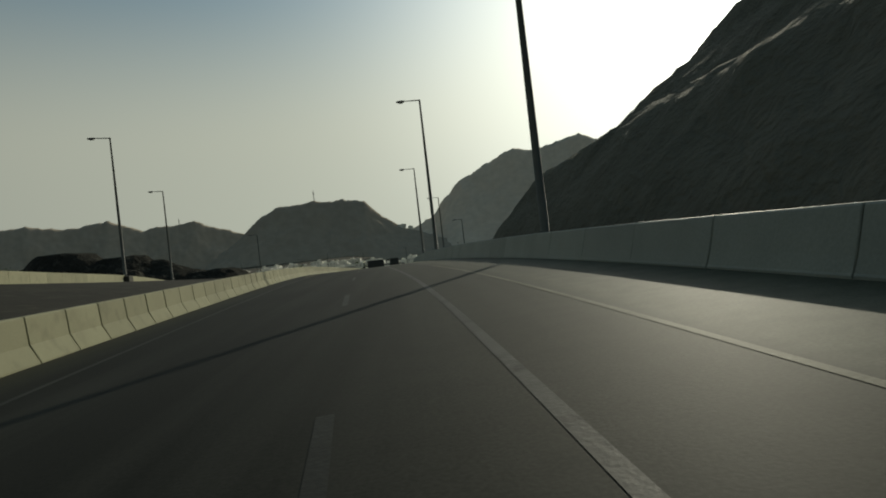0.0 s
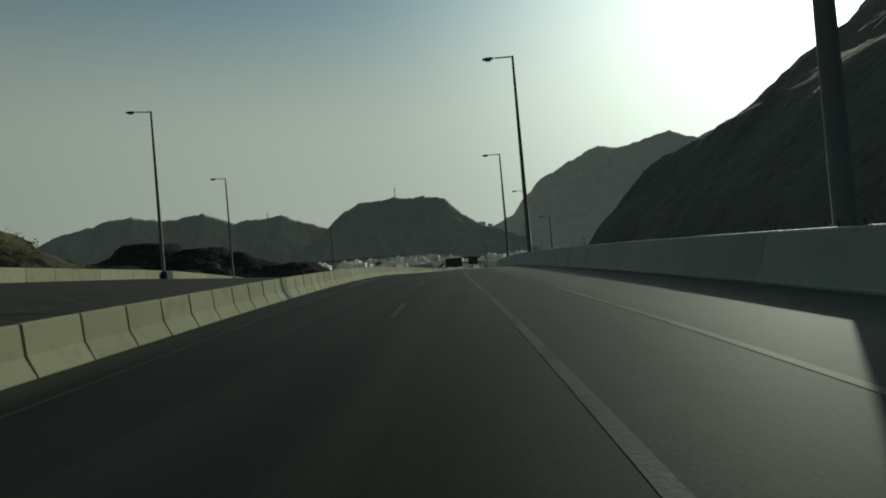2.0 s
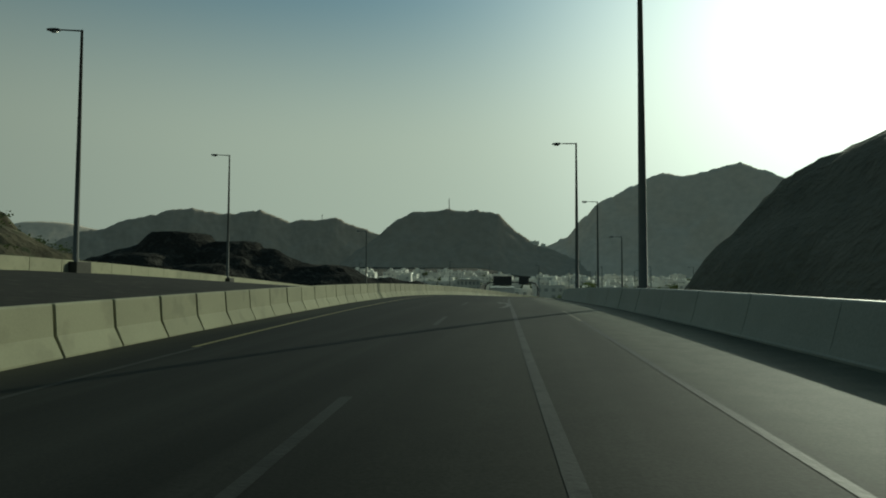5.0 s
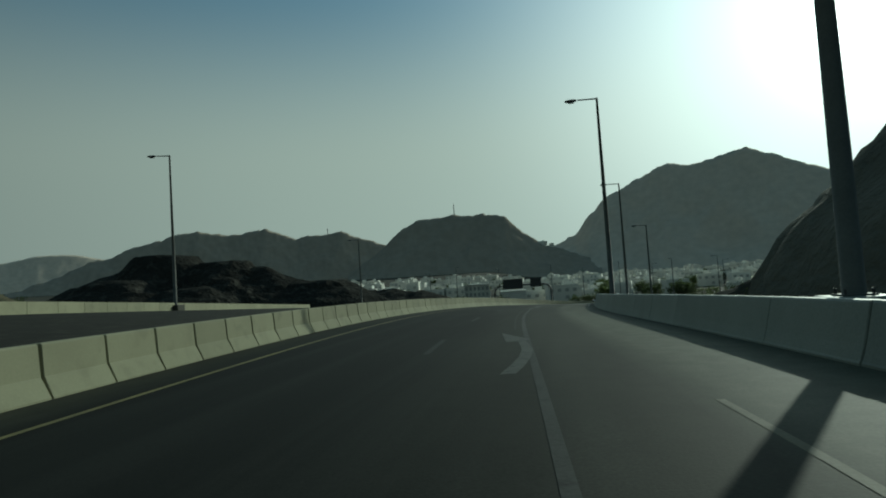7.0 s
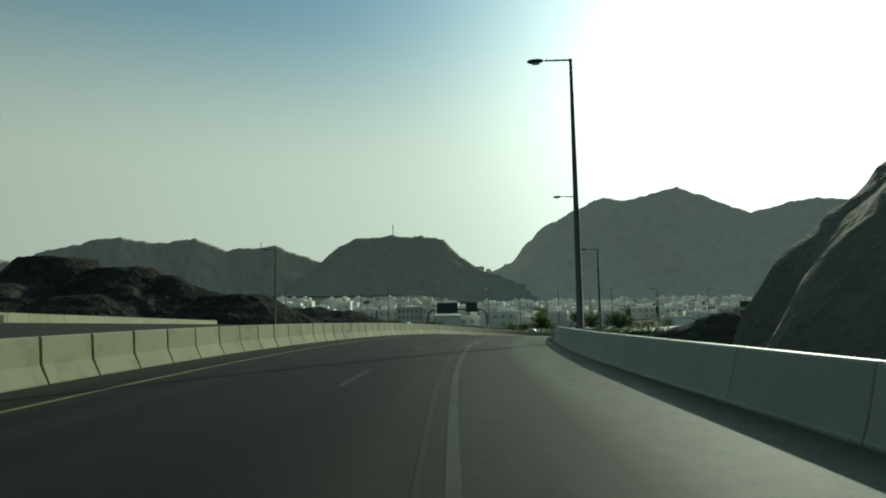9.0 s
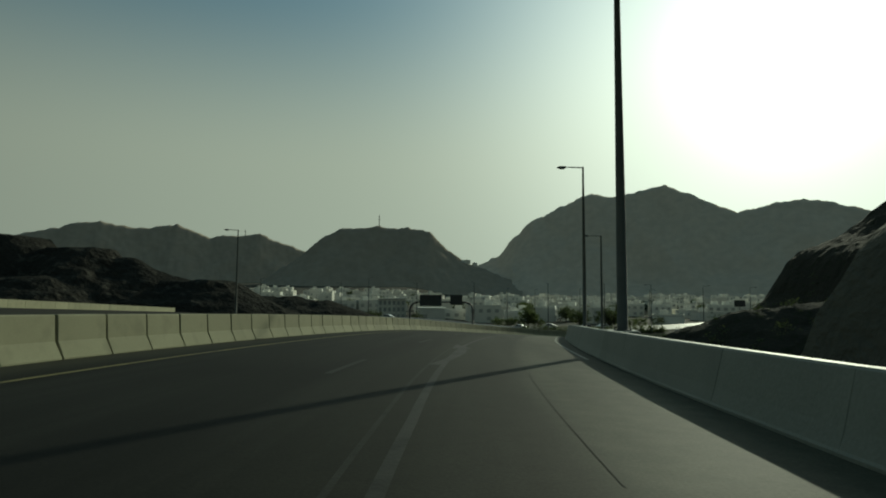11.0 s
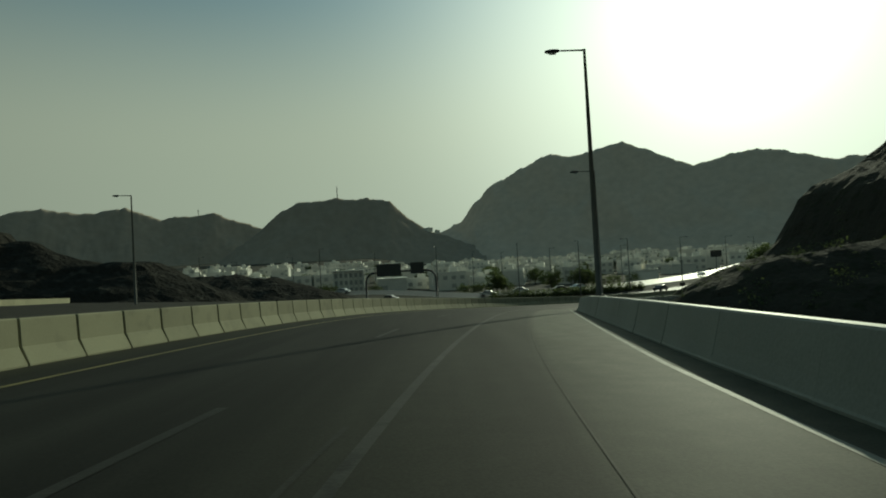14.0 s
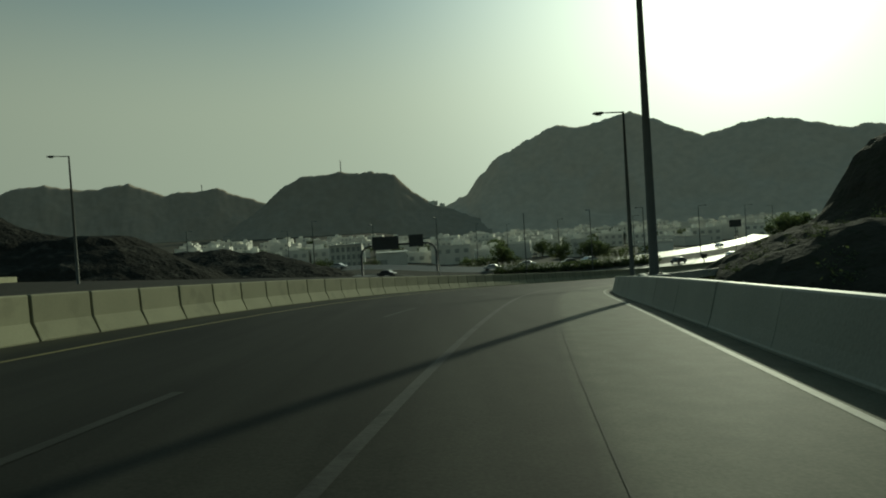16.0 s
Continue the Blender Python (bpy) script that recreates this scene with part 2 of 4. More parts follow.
RUBBER = material("tyre_rubber", (0.02, 0.02, 0.02), (0.015, 0.015, 0.015), 4.0, 0.9, bump=0.0)
CAR_WHITE = material("white_car_paint", (0.55, 0.55, 0.54), (0.5, 0.5, 0.49), 1.0, 0.3, bump=0.0)
CAR_DARK = material("dark_car_paint", (0.05, 0.052, 0.055), (0.04, 0.042, 0.045), 1.0, 0.3, bump=0.0)
SIGN_BACK = material("dark_sign_panel", (0.03, 0.035, 0.035), (0.02, 0.022, 0.022), 1.0, 0.5, bump=0.0)


# ---- small builders ----
def finish(name, bm, mat, parent=None, label="", smooth=False):
    me = bpy.data.meshes.new(name)
    bm.normal_update()
    bm.to_mesh(me)
    bm.free()
    me.materials.append(mat)
    if smooth:
        me.polygons.foreach_set("use_smooth", [True] * len(me.polygons))
    ob = new(name, me)
    if parent:
        ob.parent = parent
    if label:
        ob["label"] = label
    return ob


def part(name, bm, mat, parent, label="", smooth=False):
    return finish(name, bm, mat, parent, label, smooth)


def data_object(name, verts, faces, mat, parent=None, smooth=False):
    me = bpy.data.meshes.new(name)
    me.from_pydata(verts, [], faces)
    me.update()
    me.materials.append(mat)
    if smooth:
        me.polygons.foreach_set("use_smooth", [True] * len(me.polygons))
    ob = new(name, me)
    if parent:
        ob.parent = parent
    return ob


def box(bm, x0, x1, y0, y1, z0, z1, bevel=0.0):
    r = bmesh.ops.create_cube(bm, size=1.0, matrix=Matrix.Translation(((x0 + x1) / 2, (y0 + y1) / 2, (z0 + z1) / 2)) @ Matrix.Diagonal((x1 - x0, y1 - y0, z1 - z0, 1)))
    if bevel:
        es = list({e for v in r["verts"] for e in v.link_edges})
        bmesh.ops.bevel(bm, geom=es, offset=bevel, segments=2, affect='EDGES', profile=0.5)


def tube(bm, points, radii, sides=10):
    """A closed tapering tube through the points."""
    rings = []
    pts = [Vector(q) for q in points]
    for i, q in enumerate(pts):
        d = (pts[min(i + 1, len(pts) - 1)] - pts[max(i - 1, 0)]).normalized()
        a = d.cross(Vector((0, 1, 0)) if abs(d.y) < 0.9 else Vector((1, 0, 0))).normalized()
        b = d.cross(a)
        rings.append([bm.verts.new(q + (a * math.cos(2 * math.pi * k / sides) + b * math.sin(2 * math.pi * k / sides)) * radii[i]) for k in range(sides)])
    for r0, r1 in zip(rings, rings[1:]):
        for k in range(sides):
            bm.faces.new((r0[k], r0[(k + 1) % sides], r1[(k + 1) % sides], r1[k]))
    bm.faces.new(rings[0])
    bm.faces.new(rings[-1][::-1])


def fbm(x, y, scale, octaves=5, seed=0.0):
    return noise.fractal((x / scale + seed, y / scale - seed, seed * 0.37), 1.0, 2.0, octaves)


# ---- the road's plan ----
KNOTS = np.array([-5, 15, 35, 55, 75, 95, 115, 140, 170, 205, 250.0])
LEFT_X = np.array([-4.85, -6.66, -8.04, -9.34, -10.05, -8.93, -6.27, 2.60, 24.66, 54.72, 97.72])
LEFT_Z = np.array([-1.26, -1.00, -0.69, -0.60, -0.84, -1.46, -2.43, -4.35, -6.82, -8.51, -9.00])
RIGHT_X = np.array([4.41, 3.75, 2.37, 1.19, 0.39, 1.74, 5.01, 12.55, 33.81, 64.79, 107.79])
RIGHT_Z = np.array([-0.97, -0.47, -0.33, -0.51, -1.03, -1.72, -2.87, -4.98, -7.19, -8.69, -9.10])
Y0, Y1 = -45.0, 240.0


def spline_moments(v):
    n, h = len(KNOTS), np.diff(KNOTS)
    a, b = np.zeros((n, n)), np.zeros(n)
    a[0, 0] = a[-1, -1] = 1
    for i in range(1, n - 1):
        a[i, i - 1:i + 2] = h[i - 1], 2 * (h[i - 1] + h[i]), h[i]
        b[i] = 6 * ((v[i + 1] - v[i]) / h[i] - (v[i] - v[i - 1]) / h[i - 1])
    return np.linalg.solve(a, b)


MOMENTS = {id(v): spline_moments(v) for v in (LEFT_X, LEFT_Z, RIGHT_X, RIGHT_Z)}


def along(v, y):
    """Natural cubic spline through the plan's knots, straight on past its ends."""
    m, h = MOMENTS[id(v)], np.diff(KNOTS)
    if y < KNOTS[0]:
        s = (v[1] - v[0]) / h[0] - h[0] * m[1] / 6
        return float(v[0] + s * (y - KNOTS[0]))
    j = int(np.clip(np.searchsorted(KNOTS, y) - 1, 0, len(KNOTS) - 2))
    a = (KNOTS[j + 1] - y) / h[j]
    b = 1 - a
    return float(a * v[j] + b * v[j + 1] + ((a ** 3 - a) * m[j] + (b ** 3 - b) * m[j + 1]) * h[j] ** 2 / 6)


def road_at(y, off, from_right=False):
    """A point of the road's surface, off metres in from its left (or right) edge."""
    xl, zl, xr, zr = (along(v, y) for v in (LEFT_X, LEFT_Z, RIGHT_X, RIGHT_Z))
    f = off / (xr - xl)
    if from_right:
        f = 1 - f
    return Vector((xl + (xr - xl) * f, y, zl + (zr - zl) * f))


def parapet_at(y):
    """Foot of the far parapet, beside the other carriageway."""
    return Vector((-29.6 - 0.24 * (y - 65.9), y, float(np.interp(y, (-40, 35, 61, 71, 79, 94, 180), (1.6, 1.1, 0.84, 0.64, 0.4, -0.12, -3.2)))))


def strip(name, left, right, ys, mat, lift=0.0, across=1, parent=None):
    vs, fs = [], []
    for y in ys:
        a, b = left(y), right(y)
        for k in range(across + 1):
            q = a.lerp(b, k / across)
            vs.append((q.x, q.y, q.z + lift))
    n = across + 1
    for i in range(len(ys) - 1):
        for k in range(across):
            fs.append((i * n + k, i * n + k + 1, (i + 1) * n + k + 1, (i + 1) * n + k))
    return data_object(name, vs, fs, mat, parent)


# ---- ground ----
def smooth01(t):
    t = min(1, max(0, t))
    return t * t * (3 - 2 * t)


def ground_z(x, y):
    yc = min(max(y, Y0), Y1)
    xl, zl, xr, zr = (along(v, yc) for v in (LEFT_X, LEFT_Z, RIGHT_X, RIGHT_Z))
    far = math.hypot(x, y - 60)
    plain = -9.6 + max(0, far - 380) * (0.010 + 0.020 * smooth01((-x - 20) / 110))
    plain -= 2.2 * smooth01((x + 30) / 40) * smooth01((y - 205) / 25)
    pp = parapet_at(min(yc, 190))
    over = max(0.0, y - 240) / 60 + max(0.0, -40 - y) / 60
    if x > xr + 1.5:
        z = zr - 0.35 - (x - xr - 1.5) * 0.28
    elif x > xl:
        z = min(zl, zr) - 0.9
    elif x > pp.x:
        f = (xl - x) / (xl - pp.x)
        z = zl + (pp.z - zl) * f - 0.5
    else:
        z = pp.z - 0.25 - max(0, pp.x - 22 - x) * 0.12
    z = max(z, plain) if x > xr or x < pp.x - 20 else z
    if x < xl - 3:
        over = max(over, (y - 172) / 45)
    return z + (plain - z) * smooth01(over)


def graded(lo, hi, step, far_lo, far_hi):
    mid = list(np.arange(lo, hi + step / 2, step))
    a, s, p = [], step, lo
    while p > far_lo:
        s *= 1.25
        p -= s
        a.append(p)
    b, s, p = [], step, hi
    while p < far_hi:
        s *= 1.25
        p += s
        b.append(p)
    return a[::-1] + mid + b


gx, gy = graded(-130, 130, 3.0, -4500, 4500), graded(-60, 330, 3.0, -4500, 4600)
verts = [(x, y, ground_z(x, y) + (0.25 * fbm(x, y, 9) if (x > along(RIGHT_X, min(max(y, Y0), Y1)) + 3 or y > 200) else 0)) for y in gy for x in gx]
nx = len(gx)
faces = [(j * nx + i, j * nx + i + 1, (j + 1) * nx + i + 1, (j + 1) * nx + i) for j in range(len(gy) - 1) for i in range(nx - 1)]
tagged(data_object("ground", verts, faces, SAND), "grey-brown gravel ground reaching to the mountains", "ground", kind="structure")

ys = list(np.arange(Y0, Y1 + 0.1, 1.0))
road = tagged(strip("road", lambda y: road_at(y, -0.3), lambda y: road_at(y, -0.3, True), ys, ASPHALT, across=40), "dark grey worn asphalt road with a dusty shoulder, curving downhill", "road", kind="structure")


def seam(y):
    """Metres from the grey barrier's foot to the joint between the lane and the dusty shoulder."""
    return float(np.interp(y, (60, 78, 88, 97, 110), (1.95, 1.94, 1.99, 2.14, 2.23)))


dust = []
for y in ys:
    width = (road_at(y, 0, True) - road_at(y, 0)).length
    for k in range(41):
        right = (1 - k / 40) * (width + 0.6) - 0.3          # metres from the grey barrier's foot
        left = width - right
        dust.append(0.66 * smooth01((seam(y) + 0.12 - right) / 0.3) + 0.2 * smooth01((5.6 - right) / 2.4) + 0.3 * smooth01(1 - left / 1.5))
road.data.attributes.new("dust", 'FLOAT', 'POINT').data.foreach_set("value", dust)
tagged(strip("tar_seam", lambda y: road_at(y, seam(y) + 0.011, True), lambda y: road_at(y, seam(y) - 0.011, True), [y for y in ys if 72 < y < 150], TAR, lift=0.005), "thin black tar seam in the asphalt", "road", kind="structure")
tagged(strip("opposite_road", lambda y: parapet_at(y), lambda y: road_at(y, -0.15) + Vector((-0.3, 0, 0.0)), [y for y in ys if y < 180], OLD_ASPHALT, lift=-0.01, across=8), "dark empty asphalt strip behind the barrier", "road", kind="structure")


# ---- markings ----
def line(name, off, from_right, y0, y1, width, mat, label):
    yy = list(np.linspace(y0, y1, max(2, round(y1 - y0) + 1)))
    at = off if callable(off) else (lambda y: off)
    half = -width / 2 if from_right else width / 2
    ob = strip(name, lambda y: road_at(y, at(y) - half, from_right), lambda y: road_at(y, at(y) + half, from_right), yy, mat, lift=0.004)
    return tagged(ob, label, "road marking", kind="structure")


line("edge_line", 1.42, False, 42, 225, 0.12, YELLOW_PAINT, "worn yellow edge line along the barrier")
line("edge_line", 1.55, False, Y0, 42, 0.11, FAINT_PAINT, "faded edge line, worn almost to the asphalt")
line("edge_line", lambda y: float(np.interp(y, (84, 95, 104, 112), (0.32, 0.54, 0.44, 0.39))), True, 84, 225, 0.085, EDGE_PAINT, "white edge line along the grey barrier")
for y0, y1, paint in ((Y0, 26, SHOULDER_PAINT), (26, 47, FAINT_PAINT), (47, 51.8, SHOULDER_PAINT)):
    line("edge_line", lambda y: float(np.interp(y, (20, 35, 50), (2.07, 2.15, 1.93))), True, y0, y1, 0.08, paint, "worn pale yellow line on the dusty shoulder")
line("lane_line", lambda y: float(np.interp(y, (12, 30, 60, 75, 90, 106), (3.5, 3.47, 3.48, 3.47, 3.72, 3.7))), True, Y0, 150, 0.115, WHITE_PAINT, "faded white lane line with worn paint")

line("lane_line", lambda y: float(np.interp(y, (30, 60, 75, 90), (3.68, 3.72, 3.78, 4.0))), True, 62, 92, 0.055, GHOST_PAINT, "ghost of an older lane line beside the new one")

for y in np.arange(-42.0, 150, 11.0):
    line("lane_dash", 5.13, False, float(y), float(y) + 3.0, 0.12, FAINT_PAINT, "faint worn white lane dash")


def arrow(y, label, tail, paint):
    """A merge arrow painted on the lane: a bowed shaft that ends in a slanting head."""
    shaft = [(6.66, tail, 0.11), (6.80, tail * 0.76, 0.11), (6.94, tail * 0.42, 0.10), (7.0, tail * 0.1, 0.10), (6.97, 0.6, 0.09), (6.92, 1.5, 0.08)]
    vs = [tuple(road_at(y + dy, off + sgn * w) + Vector((0, 0, 0.006))) for off, dy, w in shaft for sgn in (-1, 1)]
    fs = [(2 * i, 2 * i + 1, 2 * i + 3, 2 * i + 2) for i in range(len(shaft) - 1)]
    n = len(vs)
    vs += [tuple(road_at(y + dy, off) + Vector((0, 0, 0.006))) for off, dy in ((6.6, 1.3), (7.14, 1.6), (6.46, 3.9))]
    fs.append((n, n + 1, n + 2))
    return tagged(data_object("lane_arrow", vs, fs, paint), label, "road marking", kind="structure")


arrow(57.3, "worn white merge arrow painted on the asphalt", -3.3, ARROW_PAINT)
arrow(85.6, "faded white merge arrow, almost worn away", -4.4, WHITE_PAINT)


# ---- barriers ----
def jersey(length, height, gap, toe, inset):
    """One precast block with the sloped foot of a safety barrier, its road face towards +x."""
    prof = [(-0.56, 0), (0.0, 0), (0.0, 0.05), (-0.015, 0.075), (-inset, toe * height), (-0.185, height - 0.025), (-0.205, height), (-0.345, height), (-0.365, height - 0.025), (-0.55 + inset, toe * height), (-0.54, 0.075), (-0.56, 0.05)]
    bm = bmesh.new()
    ends = [[bm.verts.new((px, s * (length / 2 - gap / 2), pz - 0.02)) for px, pz in prof] for s in (-1, 1)]
    n = len(prof)
    for k in range(n):
        bm.faces.new((ends[0][k], ends[0][(k + 1) % n], ends[1][(k + 1) % n], ends[1][k]))
    bm.faces.new(ends[0][::-1])
    bm.faces.new(ends[1])
    bmesh.ops.recalc_face_normals(bm, faces=bm.faces)
    es = [e for e in bm.edges if abs(e.verts[0].co.y - e.verts[1].co.y) < 1e-6 and max(e.verts[0].co.z, e.verts[1].co.z) > 0.1]
    bmesh.ops.bevel(bm, geom=es, offset=0.012, segments=1, affect='EDGES')
    return bm


def lay_blocks(name, edge, length, height, mat, y0, y1, flip, label, gap, toe, inset):
    """Blocks end to end along an edge of the road, as parts of one barrier."""
    root = tagged(new(name), label, "barrier", kind="structure")
    me = None
    y = y0
    rng = random.Random(5)
    while y < y1:
        a = edge(y)
        dy = length
        for _ in range(4):
            b = edge(y + dy)
            dy *= length / (b - a).length
        b = edge(y + dy)
        d = (b - a).normalized()
        yaw = math.degrees(math.atan2(-d.x, d.y))
        pitch = math.degrees(math.asin(d.z))
        if me is None:
            ob = finish("barrier_block", jersey(length, height, gap, toe, inset), mat, root)
            me = ob.data
        else:
            ob = new("barrier_block", me)
            ob.parent = root
        c = (a + b) / 2
        turn = 180 if flip else 0
        ob.matrix_basis = pose(c.x, c.y, c.z, -pitch if flip else pitch, rng.uniform(-0.5, 0.5), yaw + turn + rng.uniform(-0.35, 0.35))
        y += dy
    return root


lay_blocks("barrier_left", lambda y: road_at(y, 0), 1.454, 0.842, CONCRETE, -18.69, 225, False, "pale cream precast concrete barrier beside the road", 0.05, 0.42, 0.15)
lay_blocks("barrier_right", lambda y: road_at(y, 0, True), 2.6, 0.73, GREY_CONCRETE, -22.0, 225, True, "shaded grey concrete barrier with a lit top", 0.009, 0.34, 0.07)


def wall_run(name, foot, y0, y1, step, height, thick, mat, label):
    root = tagged(new(name), label, "parapet", kind="structure")
    y = y0
    while y < y1:
        a, b = foot(y), foot(y + step)
        d = b - a
        bm = bmesh.new()
        L = d.length - 0.03
        box(bm, -thick, 0, -L / 2, L / 2, -0.5, height, 0.02)
        ob = finish("parapet_panel", bm, mat, root)
        ob.matrix_basis = pose(*((a + b) / 2), math.degrees(math.asin(d.z / d.length)), 0, math.degrees(math.atan2(-d.x, d.y)))
        y += step
    return root


wall_run("parapet", parapet_at, -10, 176, 3.1, 0.74, 0.3, CONCRETE, "pale concrete parapet beside the other carriageway")


# ---- lamps ----
def street_lamp(height, arm=1.6, block=(0.45, 0.5, 1.0), block_mat=None):
    root = new("street_lamp")
    bm = bmesh.new()
    tube(bm, [(0, 0, 0), (0, 0, height * 0.35), (0, 0, height)], [0.17, 0.14, 0.075], 12)
    part("pole", bm, STEEL, root, smooth=True)
    bm = bmesh.new()
    tube(bm, [(0.03, 0, height - 0.06), (-arm * 0.5, 0, height - 0.03), (-arm, 0, height)], [0.055, 0.05, 0.045], 8)
    part("arm", bm, STEEL, root, smooth=True)
    bm = bmesh.new()
    for i, (x, w, h0, h1) in enumerate(((-arm - 0.05, 0.10, -0.05, 0.06), (-arm - 0.25, 0.19, -0.11, 0.10), (-arm - 0.6, 0.20, -0.13, 0.10), (-arm - 0.85, 0.13, -0.06, 0.05))):
        ring = [bm.verts.new((x, w * math.cos(a), height + (h1 if math.sin(a) > 0 else -h0) * math.sin(a))) for a in [2 * math.pi * k / 10 for k in range(10)]]
        if i:
            for k in range(10):
                bm.faces.new((prev[k], prev[(k + 1) % 10], ring[(k + 1) % 10], ring[k]))
        else:
            bm.faces.new(ring)
        prev = ring
    bm.faces.new(prev[::-1])
    bmesh.ops.recalc_face_normals(bm, faces=bm.faces)
    head = part("lamp_head", bm, DARK_STEEL, root, "dark cobra-head luminaire", True)
    bm = bmesh.new()
    box(bm, -arm - 0.62, -arm - 0.24, -0.12, 0.12, height - 0.16, height - 0.10, 0.02)
    part("lens", bm, LENS, head)
    bm = bmesh.new()
    box(bm, -0.24, 0.24, -0.24, 0.24, 0, 0.03, 0.006)
    part("base_plate", bm, STEEL, root)
    for sx in (-1, 1):
        for sy in (-1, 1):
            bm = bmesh.new()
            tube(bm, [(sx * 0.19, sy * 0.19, 0.03), (sx * 0.19, sy * 0.19, 0.11)], [0.022, 0.022], 6)
            part("bolt", bm, DARK_STEEL, root)
    if block:
        bm = bmesh.new()
        bx, by, bz = block
        box(bm, -bx, bx, -by, by, -bz, 0.0, 0.05)
        part("pedestal", bm, block_mat or GREY_CONCRETE, root, "dark concrete pedestal")
    return tagged(root, "tall grey steel street lamp with one arm", "street lamp", "street lamps along the road")


for x, y, base, top in ((5.1, 23.1, 0.3, 15.4), (2.62, 56.2, 0.12, 14.25), (2.22, 87.9, -0.8, 12.62), (7.15, 119.6, -2.5, 11.05), (13.4, 141.6, -4.5, 7.4)):
    lamp = street_lamp(top - base, 1.3)
    lamp.matrix_basis = pose(x, y, base, 0, 0, -4)
for x, y, base, top in ((-29.6, 65.9, 1.4, 16.0), (-37.6, 99.2, 0.2, 14.9), (-39.1, 163.1, -3.4, 10.4)):
    lamp = street_lamp(top - base, 1.3, (0.55, 0.8, 1.1), DARK_CONCRETE)
    lamp.matrix_basis = pose(x, y, base, 0, 0, 10)


# ---- hills and mountains ----
def heightfield(name, x0, x1, y0, y1, step, z_of, mat, label, category, smooth=False):
    xs, ys2 = np.arange(x0, x1 + 0.1, step), np.arange(y0, y1 + 0.1, step)
    n = len(xs)
    zz = [[z_of(x, y) for x in xs] for y in ys2]
    vs, keep, fs = [], {}, []

    def vid(i, j):
        if (i, j) not in keep:
            keep[i, j] = len(vs)
            jx, jy = noise.noise((xs[i] * 0.7, ys2[j] * 0.7, 3.0)) * step * 0.4, noise.noise((xs[i] * 0.7, ys2[j] * 0.7, 9.0)) * step * 0.4
            vs.append((xs[i] + jx, ys2[j] + jy, zz[j][i]))
        return keep[i, j]
    for j in range(len(ys2) - 1):
        for i in range(n - 1):
            c = [(i, j), (i + 1, j), (i + 1, j + 1), (i, j + 1)]
            if max(zz[b][a] - ground_z(xs[a], ys2[b]) for a, b in c) > -0.6:
                fs.append(tuple(vid(a, b) for a, b in c))
    return tagged(data_object(name, vs, fs, mat, smooth=smooth), label, category, kind="structure")


NEAR_SECTION = [(8, -5), (11, -0.2), (13, 2.6), (15.9, 5.2), (18.3, 7.9), (19.6, 9.1), (24.4, 11.4), (29, 13.2), (35, 18), (45, 24.7), (52, 31.4), (62, 39), (90, 56), (140, 70)]
END_SECTION = [(8, -8), (13, -5.5), (14.8, -1.8), (15.9, 0.6), (17.4, 2.7), (18.7, 4.1), (22.3, 7.0), (25, 9.4), (31, 13.6), (34.5, 15.7), (42.6, 21.7), (53, 29), (61, 36.5), (90, 54), (140, 70)]
FOOT_SECTION = [(13, -10), (17, -6.6), (19.5, -4.6), (22.2, -3.4), (25, -2.4), (28, -1.5), (33, -0.8), (40, 0.0), (60, 2.0), (150, 8)]
FAR_SECTION = [(22, -11), (26, -9), (30, -6.4), (35, -4.2), (39.2, -2.7), (44, -1.6), (46, 0), (47.5, 2.8), (50, 6.4), (52, 7.8), (58.5, 10.4), (64.5, 15.2), (75, 24), (95, 33), (150, 52)]


def section(prof, x):
    return float(np.interp(x, [q[0] for q in prof], [q[1] for q in prof]))


def hill_near(x, y):
    n = fbm(x, y, 15, 6, 2.3)
    end = smooth01((y - 84) / 14)
    z = section(NEAR_SECTION, x + 0.8 * n) * (1 - end) + section(END_SECTION, x + 0.8 * n) * end - max(0, y + 1.5 * n - 101) * 1.6
    crag = 0.55 * abs(fbm(x, y, 6, 6, 4.4)) + 0.38 * fbm(x, y, 2.6, 5, 1.0)
    return z + (crag - 0.3) * smooth01((z - ground_z(x, y) + 1) / 3)


def hill_shoulder(x, y):
    n = fbm(x, y, 12, 6, 2.3)
    z = max(section(FAR_SECTION, x + 0.8 * n) - max(0, y + 1.2 * n - 170) * 1.0, section(FOOT_SECTION, x + 0.6 * n) - max(0, y + 1.2 * n - 141) * 0.5)
    z -= 0.46 * max(0, 139 + 2.0 * n - y) * (1 - smooth01((z + 1.5) / 4))
    crag = 0.35 * abs(fbm(x, y, 5, 6, 6.4)) + 0.30 * fbm(x, y, 2.2, 5, 1.0)
    return z + (crag - 0.3) * smooth01((z - ground_z(x, y) + 1) / 3)


heightfield("rocky_hill", 8, 137, -80, 122, 1.0, hill_near, HILL_ROCK, "steep grey rocky hillside rising beside the road", "hill", True)
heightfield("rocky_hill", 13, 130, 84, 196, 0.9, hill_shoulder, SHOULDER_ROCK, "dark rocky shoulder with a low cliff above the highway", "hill")

